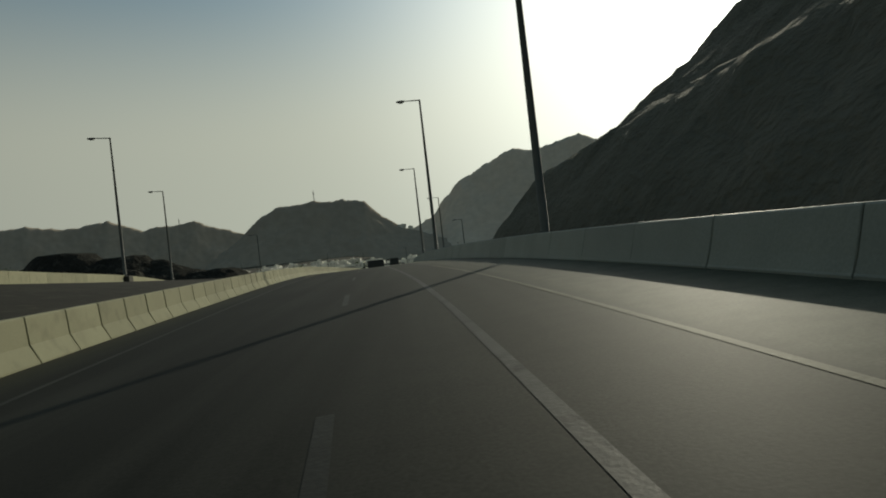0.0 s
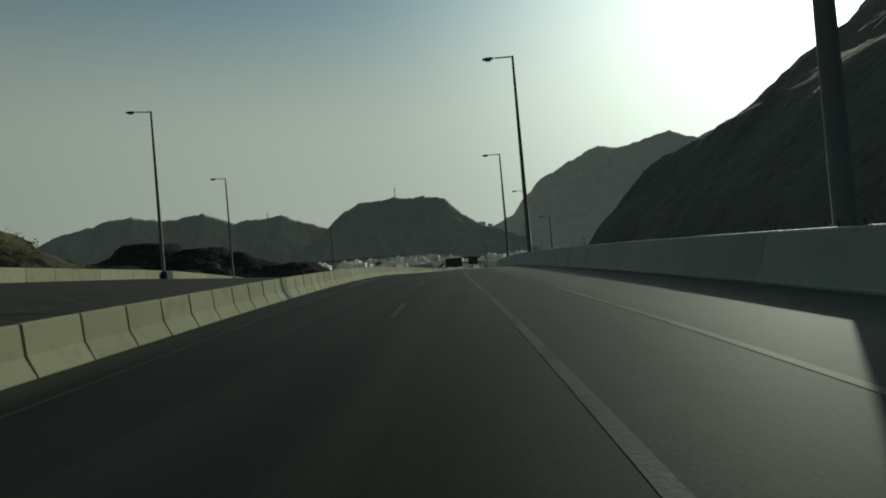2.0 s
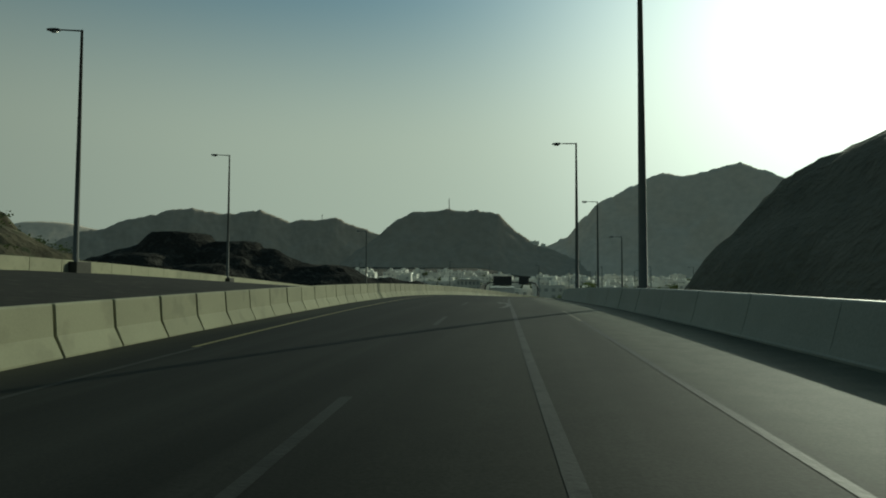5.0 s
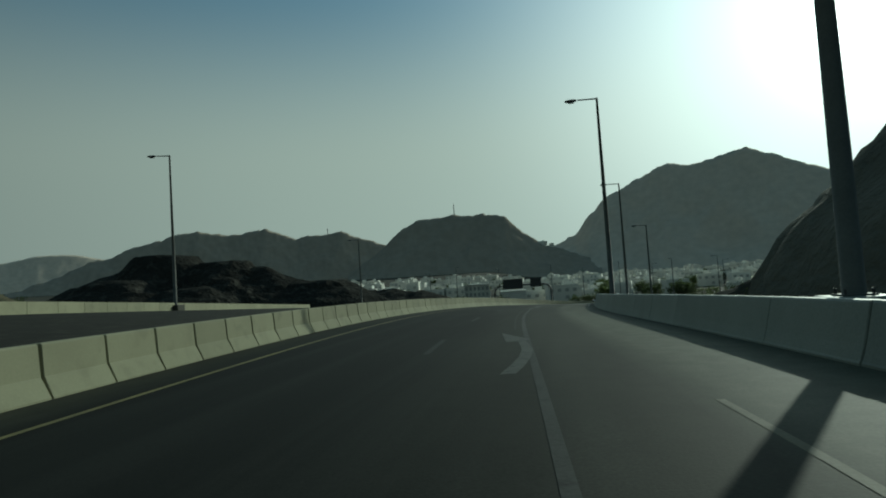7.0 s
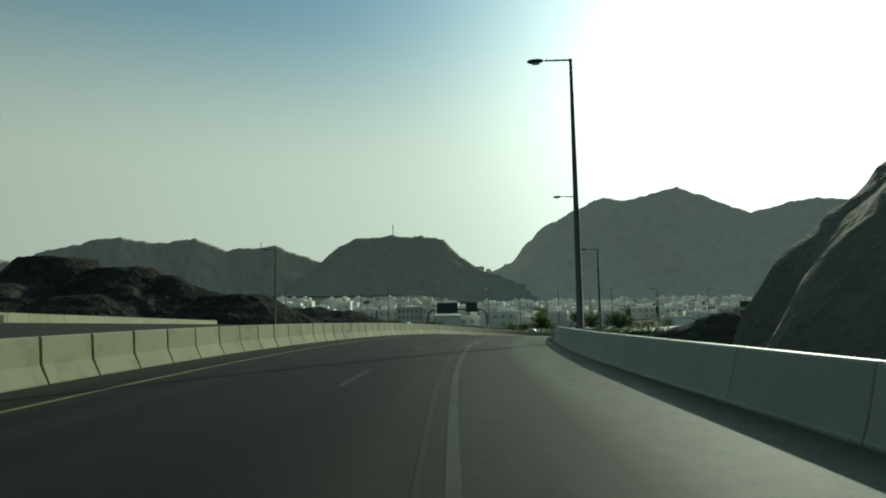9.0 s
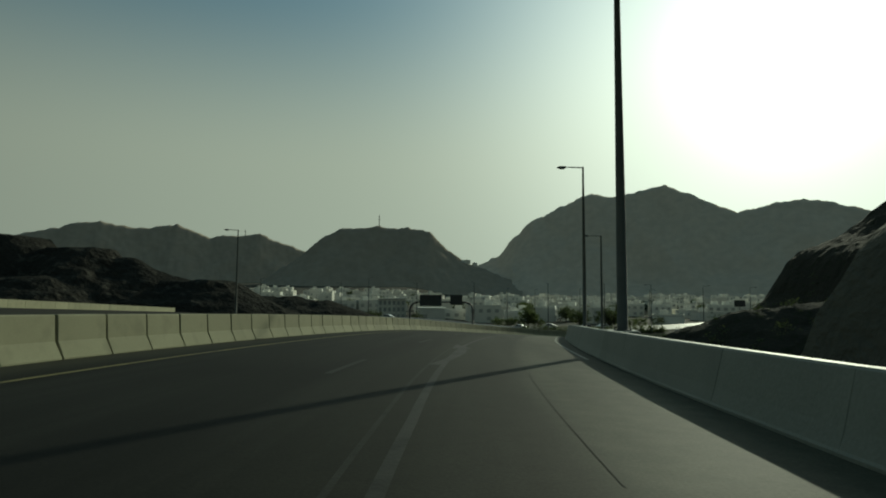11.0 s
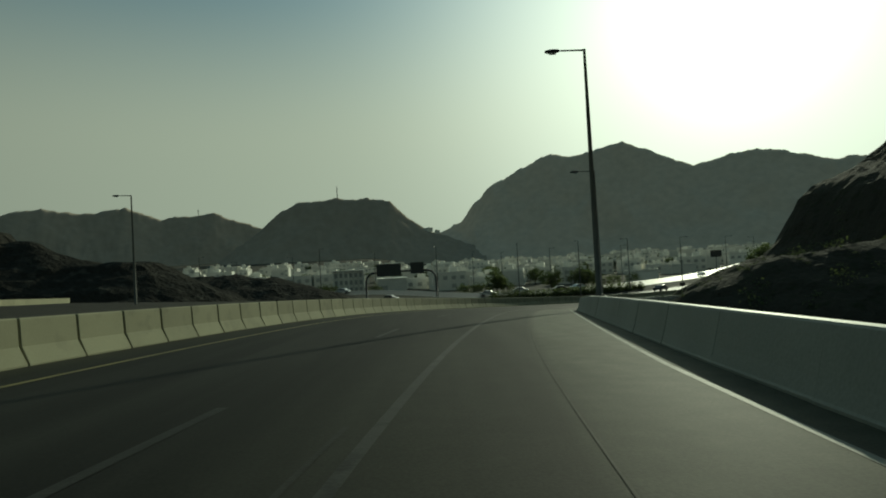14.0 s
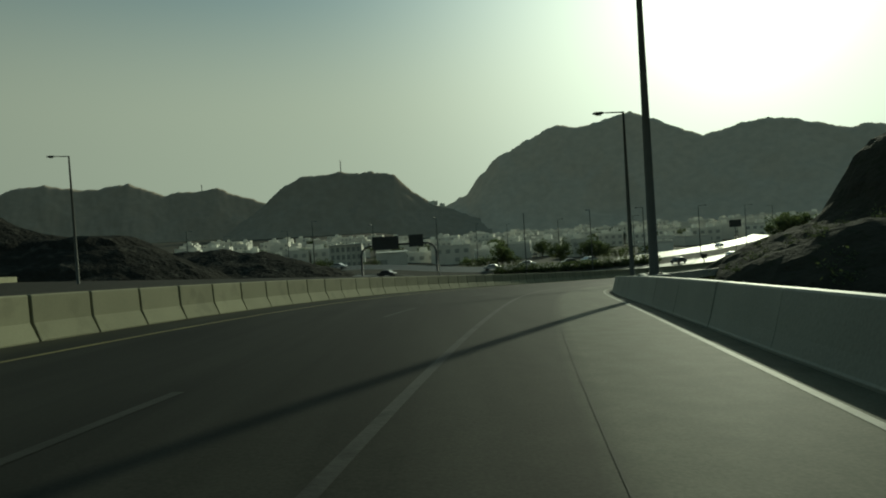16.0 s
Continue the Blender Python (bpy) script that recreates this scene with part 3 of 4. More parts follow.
# flat-topped rock benches: centre, top, slope of the flank, half-width of the flat top
CRESTS = [(-119, 209, 12.3, 0.4, 2), (-112, 207, 13.3, 1.0, 9), (-93, 207, 10.3, 0.9, 7), (-84, 209, 8.6, 0.8, 4), (-76, 212, 4.2, 0.6, 5), (-66, 213, 3.2, 0.6, 7), (-112, 186, 6.5, 0.55, 5), (-95, 190, 3.5, 0.5, 5), (-68, 257, -0.8, 0.3, 5), (-58, 256, -0.7, 0.3, 4), (-49, 254, -2.0, 0.3, 3), (-36, 250, -6.2, 0.3, 2)]


def hill_left(x, y):
    z = -30.0
    w = 2.4 * fbm(x, y, 14, 6, 5.5)
    for cx, cy, top, slope, flat in CRESTS:
        z = max(z, top - slope * max(0, math.hypot(x - cx, y - cy) + w - flat))
    ledge = 0.9 * (abs((z * 0.4) % 1.0 - 0.5) - 0.25)
    return z + 0.35 * fbm(x, y, 5, 5, 4.0) + 0.5 * abs(fbm(x, y, 3.0, 4, 9.0)) + ledge


# loose boulders on the hill's lower slope
rng = random.Random(17)
bm = bmesh.new()
made = 0
while made < 110:
    x, y = rng.uniform(18, 56), rng.uniform(108, 168)
    z = hill_shoulder(x, y)
    if z < ground_z(x, y) + 0.2 or z > 6:
        continue
    size = 0.06 + 0.22 * rng.random() ** 3
    r = bmesh.ops.create_icosphere(bm, subdivisions=1, radius=size, matrix=Matrix.Translation((x, y, z + size * 0.2)) @ Euler((rng.uniform(0, 6), rng.uniform(0, 6), rng.uniform(0, 6))).to_matrix().to_4x4() @ Matrix.Diagonal((1.0, rng.uniform(0.6, 1.0), rng.uniform(0.5, 0.9), 1)))
    for v in r["verts"]:
        v.co += Vector((rng.uniform(-1, 1), rng.uniform(-1, 1), rng.uniform(-1, 1))) * size * 0.16
    made += 1
tagged(finish("boulders", bm, SHOULDER_ROCK), "loose grey boulders on the rocky hillside", "boulders", kind="stuff")

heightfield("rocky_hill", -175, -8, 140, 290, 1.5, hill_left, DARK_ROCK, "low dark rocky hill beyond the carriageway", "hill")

CRESTS_FAR_LEFT = [(-76, 94, 9.4, 1.4, 8.5), (-92, 90, 11.0, 0.8, 6), (-69, 94, 6.8, 0.55, 4)]


def hill_far_left(x, y):
    z = -30.0
    w = 1.4 * fbm(x, y, 9, 6, 8.5)
    for cx, cy, top, slope, flat in CRESTS_FAR_LEFT:
        z = max(z, top - slope * max(0, math.hypot(x - cx, y - cy) + w - flat))
    return z + 0.5 * fbm(x, y, 4, 5, 3.0)


heightfield("rocky_hill", -130, -52, 55, 125, 1.6, hill_far_left, BROWN_ROCK, "brown rocky hill with scrub beyond the parapet", "hill")


def mountain(label, dist, crest, depth, seed, rough=1.0, mat=None):
    """A mountain whose crest follows (bearing, elevation) in degrees at that distance, with gullied flanks."""
    az = np.array([c[0] for c in crest], float)
    el = np.array([c[1] for c in crest], float)
    cols = int((az[-1] - az[0]) / 0.12) + 1
    A = np.linspace(az[0], az[-1], cols)
    top = dist * np.tan(np.radians(np.interp(A, az, el)))
    rows_n = 46
    vs, fs = [], []
    for r in range(rows_n):
        v = r / (rows_n - 1)                      # 0 in front at the foot, 0.62 crest, 1 behind
        for i, a in enumerate(A):
            s = v / 0.62 if v < 0.62 else (1 - v) / 0.38
            rad = dist + (v - 0.62) * depth
            x, y = rad * math.sin(radians(a)), rad * math.cos(radians(a)) + 60
            ridge = 1 - abs(noise.fractal((x / 130 + seed, y / 130, seed), 1.0, 2.1, 6))
            rise = max(0.0, s) ** 1.25
            z = -14 + (top[i] + 14) * rise
            z += (ridge - 0.75) * 0.10 * (top[i] + 14) * math.sin(math.pi * min(1, s)) * rough
            z += (3.8 * abs(noise.fractal((x / 20, y / 20, seed), 1.0, 2.0, 5)) + 9.0 * abs(noise.fractal((x / 71, y / 71, seed + 4), 1.0, 2.0, 3)) - 3.6) * min(1, s * 2) * rough
            vs.append((x, y, z))
    for r in range(rows_n - 1):
        for i in range(cols - 1):
            fs.append((r * cols + i, r * cols + i + 1, (r + 1) * cols + i + 1, (r + 1) * cols + i))
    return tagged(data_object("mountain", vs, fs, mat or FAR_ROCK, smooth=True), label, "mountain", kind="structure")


# farthest range and the sunward mountain use the rock colour lightened for haze
mountain("hazy grey distant mountain range", 3000, [(-75, 3.0), (-60, 4.2), (-50, 3.4), (-46, 3.7), (-43.9, 4.2), (-41.2, 4.2), (-39, 3.7), (-36, 3.0), (-30, 2.0)], 420, 3.3, 0.5, HAZED_ROCK)
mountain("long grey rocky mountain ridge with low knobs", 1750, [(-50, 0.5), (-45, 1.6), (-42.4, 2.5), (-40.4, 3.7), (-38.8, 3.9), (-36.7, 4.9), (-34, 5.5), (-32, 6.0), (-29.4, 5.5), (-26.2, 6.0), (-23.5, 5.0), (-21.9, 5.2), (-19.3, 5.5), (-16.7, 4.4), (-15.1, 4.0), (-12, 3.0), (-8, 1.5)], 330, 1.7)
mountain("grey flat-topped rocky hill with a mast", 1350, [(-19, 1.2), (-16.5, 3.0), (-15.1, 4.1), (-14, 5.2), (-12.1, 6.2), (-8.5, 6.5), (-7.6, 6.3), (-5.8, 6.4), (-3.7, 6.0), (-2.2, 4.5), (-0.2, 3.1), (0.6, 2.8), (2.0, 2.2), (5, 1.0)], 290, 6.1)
mountain("large grey rocky mountain below the sun", 1500, [(-4, 1.6), (0.4, 2.7), (2.8, 3.5), (4.2, 5.4), (5.9, 6.9), (8, 8.0), (9.6, 8.7), (11.5, 9.4), (13.1, 9.1), (15.6, 9.4), (17.9, 9.8), (20.3, 8.8), (23.6, 7.2), (26.2, 7.8), (28.5, 8.1), (30.3, 7.6), (32.1, 7.0), (33.9, 6.4), (35.4, 6.6), (37.1, 6.0), (42, 6.5), (50, 5.0), (60, 4.0), (75, 3.0)], 430, 9.4, 1.0, HAZED_ROCK)


# ---- the highway beyond ----
HIGHWAY_LINE = [(-260, 350), (-150, 303), (-90, 277), (-40, 257), (0, 242), (25, 236), (47, 239), (72, 258), (106, 292), (150, 350), (200, 430)]


def highway_at(s, off):
    """A point s (0 to 1) along the highway, off metres to its far side, which is banked."""
    k = s * (len(HIGHWAY_LINE) - 1)
    i = min(int(k), len(HIGHWAY_LINE) - 2)
    p = [Vector(HIGHWAY_LINE[min(max(j, 0), len(HIGHWAY_LINE) - 1)]) for j in (i - 1, i, i + 1, i + 2)]
    t = k - i
    q = 0.5 * (2 * p[1] + (p[2] - p[0]) * t + (2 * p[0] - 5 * p[1] + 4 * p[2] - p[3]) * t * t + (3 * p[1] - p[0] - 3 * p[2] + p[3]) * t ** 3)
    d = 0.5 * ((p[2] - p[0]) + 2 * (2 * p[0] - 5 * p[1] + 4 * p[2] - p[3]) * t + 3 * (3 * p[1] - p[0] - 3 * p[2] + p[3]) * t * t)
    d.normalize()
    return Vector((q.x - d.y * off, q.y + d.x * off, -9.15 - 2.2 * smooth01((q.x + 30) / 40) + 0.11 * min(max(off - 6, 0), 15))), math.degrees(math.atan2(-d.x, d.y))


steps = [i / 160 for i in range(161)]
for a, b, label in ((-9, 6, "pale polished asphalt highway in the valley"), (13, 21, "far carriageway of the valley highway")):
    tagged(strip("highway", lambda s: highway_at(s, b)[0], lambda s: highway_at(s, a)[0], steps, HIGHWAY, across=2), label, "road", kind="structure")
tagged(strip("median", lambda s: highway_at(s, 13)[0] + Vector((0, 0, 0.12)), lambda s: highway_at(s, 6)[0] + Vector((0, 0, 0.12)), steps, SAND), "dusty planted median of the highway", "median", kind="structure")
tagged(strip("verge", lambda s: highway_at(s, 29)[0] - Vector((0, 0, 2.6)), lambda s: highway_at(s, 21)[0], steps, SAND), "dusty bank beside the far carriageway", "verge", kind="structure")
for off in (6, 13):
    tagged(strip("kerb", lambda s: highway_at(s, off + 0.15)[0] + Vector((0, 0, 0.16)), lambda s: highway_at(s, off - 0.15)[0] + Vector((0, 0, 0.16)), steps, GREY_CONCRETE), "low grey concrete kerb", "kerb", kind="structure")


# ---- sign gantry over the highway ----
def gantry(x0, x1, y, base, top):
    root = new("sign_gantry")
    w = x1 - x0
    h = top - base
    for x, sgn in ((0, 1), (w, -1)):
        bm = bmesh.new()
        tube(bm, [(x, 0, 0), (x, 0, h - 2.2), (x + sgn * 0.35, 0, h - 1.1), (x + sgn * 1.1, 0, h - 0.35), (x + sgn * 2.2, 0, h)], [0.28, 0.26, 0.25, 0.25, 0.25], 10)
        part("post", bm, DARK_STEEL, root, smooth=True)
    bm = bmesh.new()
    tube(bm, [(2.0, 0, h), (w / 2, 0, h + 0.08), (w - 2.0, 0, h)], [0.24, 0.24, 0.24], 10)
    part("beam", bm, DARK_STEEL, root, smooth=True)
    for a, b, zc, hh in ((2.9, 9.4, h + 0.55, 3.3), (11.9, 15.5, h + 0.75, 3.0)):
        bm = bmesh.new()
        box(bm, a, b, -0.35, -0.25, zc - hh / 2, zc + hh / 2, 0.02)
        panel = part("sign_panel", bm, SIGN_BACK, root, "dark shaded road sign panel")
        for z0 in (zc - hh / 2, zc + hh / 2 - 0.12):
            bm = bmesh.new()
            box(bm, a - 0.02, b + 0.02, -0.38, -0.24, z0, z0 + 0.12)
            part("frame_rail", bm, STEEL, panel)
        for k in range(3):
            bm = bmesh.new()
            xk = a + (b - a) * (0.2 + 0.3 * k)
            box(bm, xk - 0.06, xk + 0.06, -0.24, 0.0, zc - hh / 2 + 0.2, zc + hh / 2 - 0.2)
            part("bracket", bm, STEEL, panel)
    root.matrix_basis = pose(x0, y, base, 0, 0, 2)
    return tagged(root, "dark arched steel sign gantry over the highway", "sign gantry")


gantry(-19.6, -1.0, 247.5, -9.2, -2.0)


def sign_post(x, y, base, height, w, h):
    root = new("road_sign")
    bm = bmesh.new()
    tube(bm, [(0, 0, 0), (0, 0, height)], [0.12, 0.1], 8)
    part("post", bm, DARK_STEEL, root)
    bm = bmesh.new()
    box(bm, -w / 2, w / 2, -0.2, -0.12, height - h, height, 0.02)
    part("sign_panel", bm, SIGN_BACK, root)
    root.matrix_basis = pose(x, y, base)
    return tagged(root, "dark rectangular road sign on a post", "road sign")


sign_post(98, 297, -11.3, 10.0, 4.0, 2.4)
sign_post(58, 231, -11.6, 3.4, 1.3, 1.0)

# ---- lamps along the highway ----
proto = None
for s_, off in [(0.22 + 0.085 * i, 8.5) for i in range(9)]:
    q, yaw = highway_at(s_, off)
    if proto is None:
        proto = street_lamp(14.5, 1.5, None)
        tagged(proto, "slender grey highway lamp in the valley", "street lamp", "street lamps along the highway")
        proto.matrix_basis = pose(q.x, q.y, q.z + 0.1, 0, 0, yaw)
    else:
        copy_thing(proto, pose(q.x, q.y, q.z + 0.1, 0, 0, yaw + (180 if off > 8 and int(s_ * 100) % 2 else 0)))
for x, y in ((-55, 318), (-22, 300), (12, 292), (40, 300), (75, 330), (-85, 345), (28, 345)):
    copy_thing(proto, pose(x, y, ground_z(x, y) - 0.05, 0, 0, 90 + x))


# ---- vehicles ----
def vehicle(length, width, height, paint, label):
    root = new("car")
    prof = [(-0.5, 0.25), (-0.5, 0.55), (-0.47, 0.62), (-0.33, 0.64), (-0.2, 0.95), (-0.12, 1.0), (0.16, 1.0), (0.3, 0.68), (0.46, 0.60), (0.5, 0.5), (0.5, 0.25)]
    bm = bmesh.new()
    sides = []
    for sy in (-0.5, -0.42, 0.42, 0.5):
        inset = 0.0 if abs(sy) < 0.45 else 0.04
        sides.append([bm.verts.new((px * length, sy * width, (pz - inset * (pz > 0.7)) * height)) for px, pz in prof])
    n = len(prof)
    for a, b in zip(sides, sides[1:]):
        for k in range(n):
            bm.faces.new((a[k], a[(k + 1) % n], b[(k + 1) % n], b[k]))
    bm.faces.new(sides[0][::-1])
    bm.faces.new(sides[-1])
    bmesh.ops.recalc_face_normals(bm, faces=bm.faces)
    part("body", bm, paint, root)
    for sy in (-1, 1):
        bm = bmesh.new()
        vs = [bm.verts.new((px * length, sy * (width * 0.5 + 0.012), pz * height)) for px, pz in ((-0.29, 0.67), (-0.185, 0.91), (0.15, 0.91), (0.26, 0.69))]
        bm.faces.new(vs if sy > 0 else vs[::-1])
        part("side_window", bm, WINDOW, root)
    for px in (-0.31, 0.31):
        for sy in (-1, 1):
            bm = bmesh.new()
            bmesh.ops.create_cone(bm, cap_ends=True, segments=16, radius1=0.21 * height, radius2=0.21 * height, depth=0.2, matrix=Matrix.Translation((px * length, sy * (width / 2 - 0.08), 0.21 * height)) @ Matrix.Rotation(math.pi / 2, 4, 'X'))
            wheel = part("wheel", bm, RUBBER, root)
            bm = bmesh.new()
            bmesh.ops.create_cone(bm, cap_ends=True, segments=12, radius1=0.12 * height, radius2=0.12 * height, depth=0.22, matrix=Matrix.Translation((px * length, sy * (width / 2 - 0.08), 0.21 * height)) @ Matrix.Rotation(math.pi / 2, 4, 'X'))
            part("rim", bm, STEEL, wheel)
    return tagged(root, label, "car", "cars on the highway")


white_car = vehicle(4.6, 1.85, 1.5, CAR_WHITE, "white car on the valley highway")
dark_car = vehicle(4.8, 1.9, 1.7, CAR_DARK, "dark car on the valley highway")
used = set()
for kind, s_, off in ((white_car, 0.43, 16), (white_car, 0.475, 19), (dark_car, 0.36, 2), (white_car, 0.31, 17), (dark_car, 0.66, 2), (white_car, 0.72, -2), (white_car, 0.80, 15), (dark_car, 0.54, 17), (white_car, 0.60, 19)):
    q, yaw = highway_at(s_, off)
    m = pose(q.x, q.y, q.z, 0, 0, yaw + 90)
    if kind in used:
        copy_thing(kind, m)
    else:
        kind.matrix_basis = m
        used.add(kind)
q = parapet_at(78)
car_behind = copy_thing(white_car, pose(q.x - 7, 78, q.z - 0.25, 0, 0, 103))
tagged(car_behind, "white car behind the pale parapet", "car", "cars on the highway")


# ---- trees and shrubs ----
def tree(height, spread, seed, clumps=26):
    rng = random.Random(seed)
    root = new("tree")
    bm = bmesh.new()
    th = height * 0.3
    lean = rng.uniform(-0.3, 0.3)
    tube(bm, [(0, 0, -0.2), (lean * 0.4, 0.1, th * 0.6), (lean, 0, th)], [height * 0.035, height * 0.026, height * 0.02], 8)
    heads = []
    for k in range(6):
        a = k * math.pi / 3 + rng.uniform(-0.4, 0.4)
        tip = Vector((lean + math.cos(a) * spread * rng.uniform(0.2, 0.38), math.sin(a) * spread * rng.uniform(0.2, 0.38), height * rng.uniform(0.55, 0.85)))
        tube(bm, [(lean, 0, th * 0.9), ((tip.x + lean) * 0.5, tip.y * 0.5, (tip.z + th) * 0.5 + 0.1), tuple(tip)], [height * 0.016, height * 0.011, height * 0.005], 5)
        heads.append(tip)
    part("trunk", bm, BARK, root, smooth=True)
    vs, fs = [], []
    for c in range(clumps):
        a, r = rng.uniform(0, 6.283), spread * 0.5 * math.sqrt(rng.random())
        cz = height * (0.58 + 0.36 * rng.uniform(-1, 1) * math.sqrt(max(0, 1 - (2 * r / spread) ** 2)))
        cr = spread * rng.uniform(0.10, 0.17)
        for _ in range(34):
            d = Vector((rng.gauss(0, 1), rng.gauss(0, 1), rng.gauss(0, 0.8)))
            d = d.normalized() * cr * rng.uniform(0.4, 1.1)
            p0 = Vector((lean + math.cos(a) * r, math.sin(a) * r, cz)) + d
            u = Vector((rng.gauss(0, 1), rng.gauss(0, 1), rng.gauss(0, 1))).normalized()
            v = u.orthogonal().normalized()
            sz = height * rng.uniform(0.028, 0.052)
            i = len(vs)
            vs += [tuple(p0 - u * sz), tuple(p0 + v * sz * 0.6), tuple(p0 + u * sz), tuple(p0 - v * sz * 0.6)]
            fs.append((i, i + 1, i + 2, i + 3))
    data_object("crown", vs, fs, LEAVES, root)
    return tagged(root, "dusty green tree with a ragged crown", "tree", "trees in the valley")


kinds = [tree(7.6, 7.2, 1, 44), tree(4.2, 5.0, 2, 30), tree(7.2, 10.0, 3, 60), tree(12.0, 13.0, 4, 60)]
rng = random.Random(11)
spots = [(0, 19.1, 287), (0, 37.2, 285), (2, 47.2, 282.5), (1, -20.5, 277), (1, -36, 286), (1, -39, 289), (1, 8.5, 286), (1, 12, 285), (1, 15.5, 288), (1, 23, 288), (1, 56, 289), (3, 142, 344), (3, 152, 352)]
for i in range(5):
    q, _ = highway_at(0.70 + 0.025 * i + rng.uniform(-0.008, 0.008), 32 + rng.uniform(0, 8))
    spots.append((rng.choice((1, 0)), q.x, q.y))
while len(spots) < 115:
    az, r = radians(rng.uniform(-16, 34)), rng.uniform(270, 640)
    x, y = r * math.sin(az), 60 + r * math.cos(az)
    if y > 285 + max(0, x) * 1.1:
        spots.append((rng.choice((0, 1, 1, 2)), x, y))
placed = set()
for k, x, y in spots:
    m = pose(x, y, ground_z(x, y), 0, 0, rng.uniform(0, 360))
    if k in placed:
        copy_thing(kinds[k], m)
    else:
        kinds[k].matrix_basis = m
        placed.add(k)


def shrub(seed):
    rng = random.Random(seed)
    vs, fs = [], []
    for _ in range(260):
        d = Vector((rng.gauss(0, 0.55), rng.gauss(0, 0.55), abs(rng.gauss(0, 0.75)) + 0.1))
        u = Vector((rng.gauss(0, 1), rng.gauss(0, 1), rng.gauss(0, 1))).normalized()
        v = u.orthogonal().normalized()
        i = len(vs)
        vs += [tuple(d - u * 0.24), tuple(d + v * 0.15), tuple(d + u * 0.24), tuple(d - v * 0.15)]
        fs.append((i, i + 1, i + 2, i + 3))
    return tagged(data_object("shrub", vs, fs, LEAVES), "small dark green shrub in the median", "shrub", "shrubs in the median")


bush = shrub(3)
q, _ = highway_at(0.44, 10)
bush.matrix_basis = pose(q.x, q.y, q.z + 0.1)
for i in range(34):
    q, _ = highway_at(0.447 + i * 0.0066, 10 + rng.uniform(-1.0, 1.0))
    copy_thing(bush, pose(q.x, q.y, q.z + 0.1, 0, 0, rng.uniform(0, 360)))


def scrub(label, height_of, count, x0, x1, y0, y1, top, size, seed):
    """Low bushes scattered over a slope."""
    rng = random.Random(seed)
    vs, fs = [], []
    for _ in range(count):
        x, y = rng.uniform(x0, x1), rng.uniform(y0, y1)
        z = height_of(x, y)
        if z < ground_z(x, y) + 0.4 or z > top:
            continue
        k = size * rng.uniform(0.5, 1.3)
        for _ in range(26):
            d = Vector((x + rng.gauss(0, 0.45) * k, y + rng.gauss(0, 0.45) * k, z + abs(rng.gauss(0, 0.4)) * k))
            u = Vector((rng.gauss(0, 1), rng.gauss(0, 1), rng.gauss(0, 1))).normalized()
            v = u.orthogonal().normalized()
            i = len(vs)
            vs += [tuple(d - u * 0.17 * k), tuple(d + v * 0.1 * k), tuple(d + u * 0.17 * k), tuple(d - v * 0.1 * k)]
            fs.append((i, i + 1, i + 2, i + 3))
    return tagged(data_object("scrub", vs, fs, LEAVES), label, "scrub", kind="stuff")


scrub("dry green scrub on the brown hill", hill_far_left, 260, -100, -58, 72, 112, 99, 1.0, 31)
scrub("dark dusty scrub on the rocky shoulder", hill_shoulder, 420, 17, 58, 104, 168, 3.0, 0.75, 37)


# ---- the town ----
def house(w, d, h, floors, bays, seed):
    """A flat-roofed white block with a roof parapet, a stair head and rows of windows towards the road."""
    rng = random.Random(seed)
    root = new("house")
    bm = bmesh.new()
    box(bm, -w / 2, w / 2, -d / 2, d / 2, -2.5, h)
    part("wall", bm, PLASTER, root)
    bm = bmesh.new()
    for x0, x1, y0, y1 in ((-w / 2, w / 2, -d / 2, -d / 2 + 0.25), (-w / 2, w / 2, d / 2 - 0.25, d / 2), (-w / 2, -w / 2 + 0.25, -d / 2 + 0.25, d / 2 - 0.25), (w / 2 - 0.25, w / 2, -d / 2 + 0.25, d / 2 - 0.25)):
        box(bm, x0, x1, y0, y1, h, h + 0.9)
    part("roof_parapet", bm, PLASTER, root)
    bm = bmesh.new()
    sx = rng.uniform(-0.3, 0.1) * w
    box(bm, sx, sx + 3.4, 0, 3.0, h, h + 2.6, 0.05)
    part("stair_head", bm, PLASTER, root)
    ww = w / bays * rng.uniform(0.32, 0.5)
    me = None
    for f in range(floors):
        for b in range(bays):
            if rng.random() < 0.12:
                continue
            zc = (f + 0.55) * h / floors
            if me is None:
                bm = bmesh.new()
                box(bm, -ww / 2, ww / 2, -0.06, 0.06, -0.75, 0.75)
                ob = part("window", bm, SHUTTER, root)
                me = ob.data
            else:
                ob = new("window", me)
                ob.parent = root
            ob.location = (-w / 2 + (b + 0.5) * w / bays, -d / 2 - 0.02, zc)
    return tagged(root, "white flat-roofed house in the valley town", "house", "houses of the town")


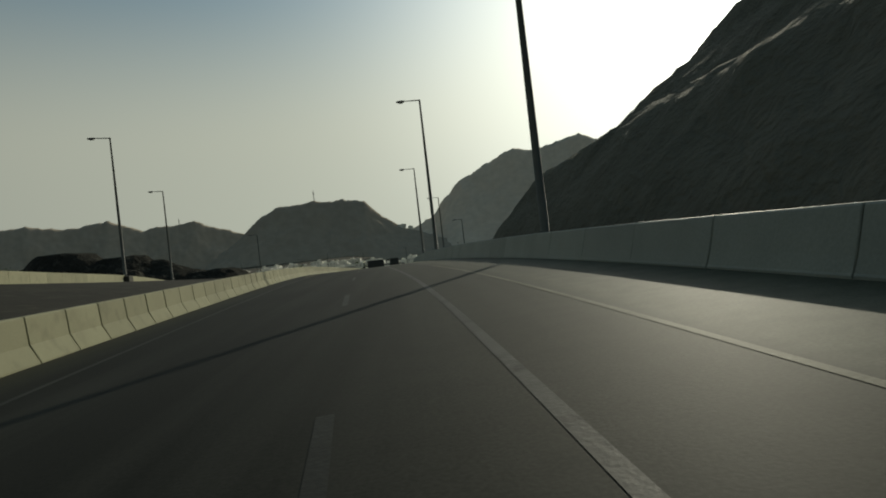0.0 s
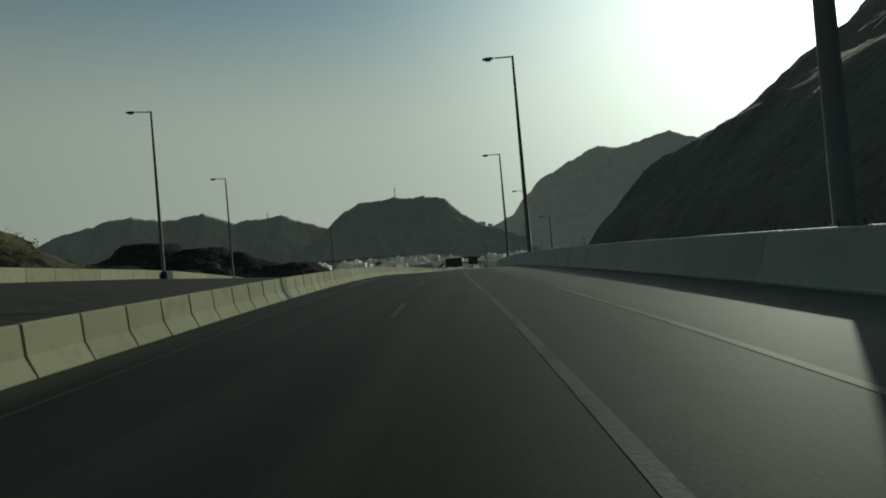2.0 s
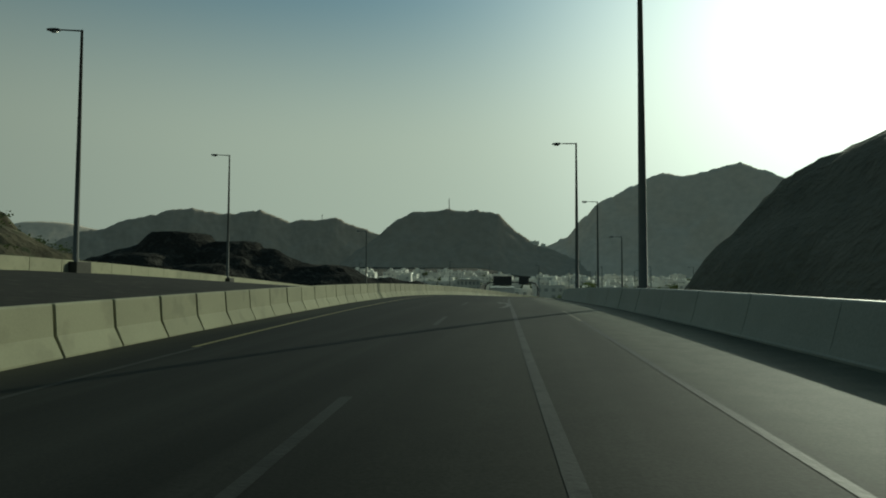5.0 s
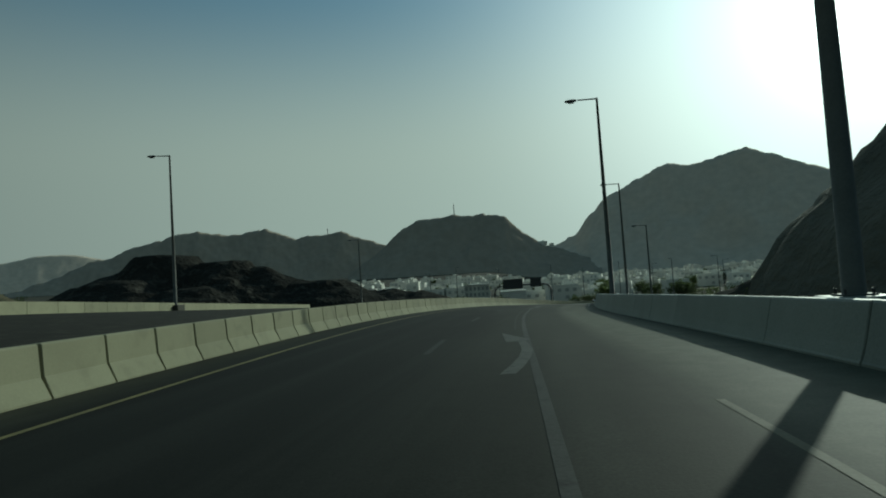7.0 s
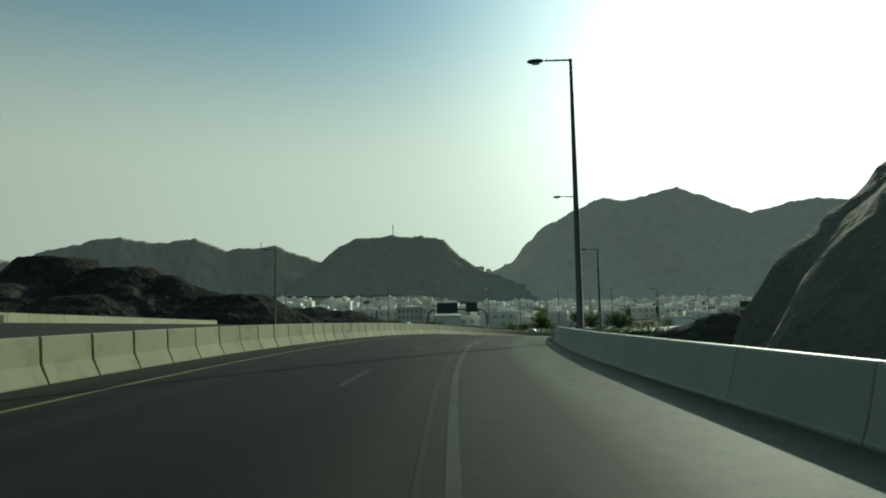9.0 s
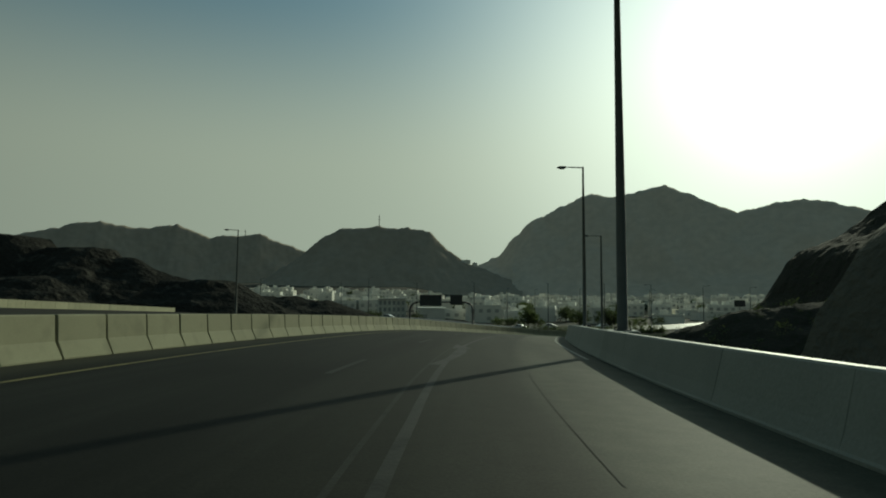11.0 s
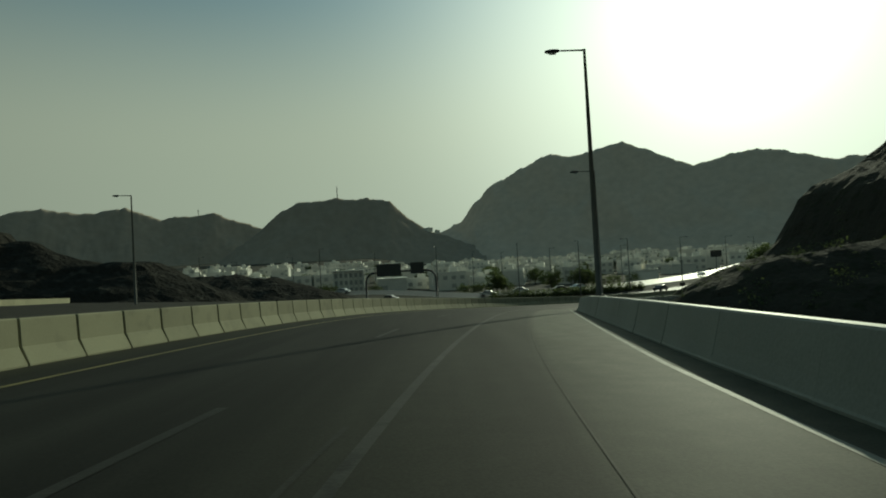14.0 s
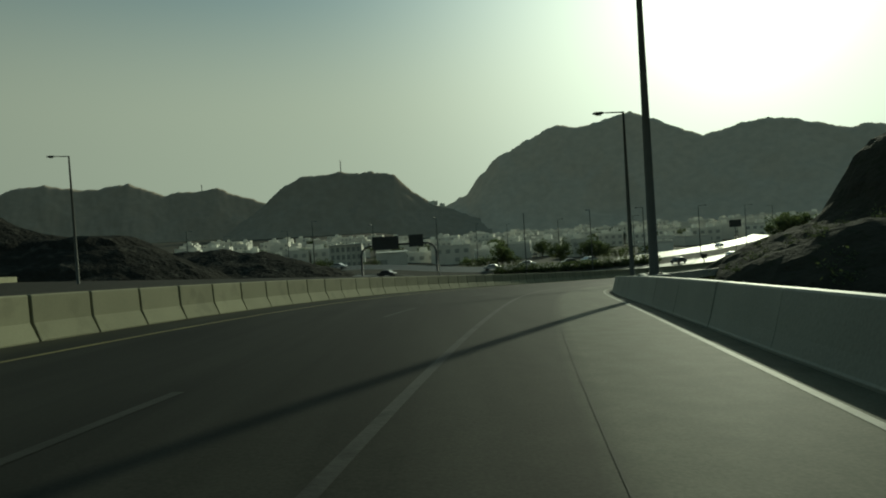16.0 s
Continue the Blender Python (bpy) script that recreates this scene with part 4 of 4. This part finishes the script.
variants = [house(10, 9, 6.2, 2, 3, 1), house(14, 10, 6.6, 2, 4, 2), house(8, 8, 8.6, 3, 2, 3), house(16, 11, 9.0, 3, 5, 4), house(12, 12, 3.6, 1, 3, 5), house(20, 10, 5.4, 2, 5, 6)]
rng = random.Random(23)
homes = []
for ring in range(12):
    r = 288 + ring * 37 + 8 * (ring % 2)
    az = -21.0 + rng.uniform(0, 1)
    while az < (17, 21, 24, 33)[min(ring, 3)]:
        k = rng.choice((0, 0, 1, 1, 2, 3, 4, 5)) if ring > 2 else rng.choice((0, 4, 4, 1))
        rr = r + rng.uniform(-16, 16)
        x, y = rr * math.sin(radians(az)), 60 + rr * math.cos(radians(az))
        if rng.random() < 0.86:
            homes.append((k, x, y, rng.choice((0, 0, 0, 90)) + rng.uniform(-14, 14) - az * 0.6))
        az += math.degrees((9, 12, 8, 14, 11, 17)[k] * (rng.uniform(1.15, 2.6) if ring > 2 else rng.uniform(1.05, 1.7)) / rr)
for az in (-0.3, 0.55):      # two houses in the saddle between the mountains
    homes.append((5 if az < 0 else 0, 1350 * math.sin(radians(az)), 60 + 1350 * math.cos(radians(az)), 8))
homes = [h for h in homes if math.hypot(h[1] + 32.8, h[2] - 310) > 15 and math.hypot(h[1] + 17, h[2] - 311) > 14]


def apartment_block(w, d, h, fins):
    """A flat-roofed block with upright fins between recessed window bays."""
    root = new("apartment_building")
    bm = bmesh.new()
    box(bm, -w / 2, w / 2, -d / 2, d / 2, -1.5, h)
    part("wall", bm, PLASTER, root)
    bm = bmesh.new()
    box(bm, -w / 2 - 0.3, w / 2 + 0.3, -d / 2 - 0.75, d / 2 + 0.3, h, h + 0.5, 0.03)
    part("roof_slab", bm, PLASTER, root)
    bay = w / fins
    for k in range(fins + 1):
        bm = bmesh.new()
        x = -w / 2 + k * bay
        box(bm, x - 0.22, x + 0.22, -d / 2 - 0.7, -d / 2, -1.5, h, 0.02)
        part("fin", bm, PLASTER, root)
    for k in range(fins):
        x = -w / 2 + (k + 0.5) * bay
        for f in range(3):
            bm = bmesh.new()
            box(bm, x - 0.5, x + 0.5, -d / 2 - 0.05, -d / 2 + 0.05, 0.6 + f * 2.6, 2.1 + f * 2.6)
            part("window", bm, SHUTTER, root)
    return tagged(root, "pale apartment block with upright fins between its windows", "apartment building")


def walled_hall(w, d, h):
    root = new("warehouse")
    bm = bmesh.new()
    box(bm, -w / 2, w / 2, -d / 2, d / 2, -1.5, h)
    part("wall", bm, PLASTER, root)
    bm = bmesh.new()
    box(bm, -w / 2 - 0.2, w / 2 + 0.2, -d / 2 - 0.2, d / 2 + 0.2, h, h + 0.35, 0.03)
    part("roof", bm, PLASTER, root)
    bm = bmesh.new()
    box(bm, -w * 0.38, -w * 0.38 + 2.4, -d / 2 - 0.05, -d / 2 + 0.05, 0, 2.6)
    part("door", bm, SHUTTER, root)
    return tagged(root, "plain white windowless hall beside the highway", "warehouse")


apartment_block(10.6, 11, 7.9, 6).matrix_basis = pose(-32.8, 310, ground_z(-32.8, 310), 0, 0, 6)
walled_hall(10.6, 9, 4.9).matrix_basis = pose(-17, 311, ground_z(-17, 311), 0, 0, 3)
placed = set()
for k, x, y, yaw in homes:
    m = pose(x, y, ground_z(x, y) if y < 1200 else 1350 * math.tan(radians(3.05 if x < 0 else 2.75)) - 1.0, 0, 0, yaw)
    if k in placed:
        copy_thing(variants[k], m)
    else:
        variants[k].matrix_basis = m
        placed.add(k)


# ---- masts on the ridges ----
def mast(az, dist, base, height, label):
    root = new("mast")
    bm = bmesh.new()
    tube(bm, [(0, 0, -6), (0, 0, height * 0.6), (0, 0, height)], [1.0, 0.7, 0.35], 6)
    part("pole", bm, DARK_STEEL, root)
    for z in (0.55, 0.75):
        bm = bmesh.new()
        box(bm, -1.6, 1.6, -0.5, 0.5, height * z, height * z + 1.2, 0.1)
        part("antenna", bm, DARK_STEEL, root)
    root.matrix_basis = pose(dist * math.sin(radians(az)), 60 + dist * math.cos(radians(az)), base)
    return tagged(root, label, "mast")


mast(-8.5, 1350, 1350 * math.tan(radians(6.45)), 25, "thin dark radio mast on the flat-topped hill")
mast(-20.6, 1750, 1750 * math.tan(radians(5.3)), 14, "thin dark radio mast on the long ridge")
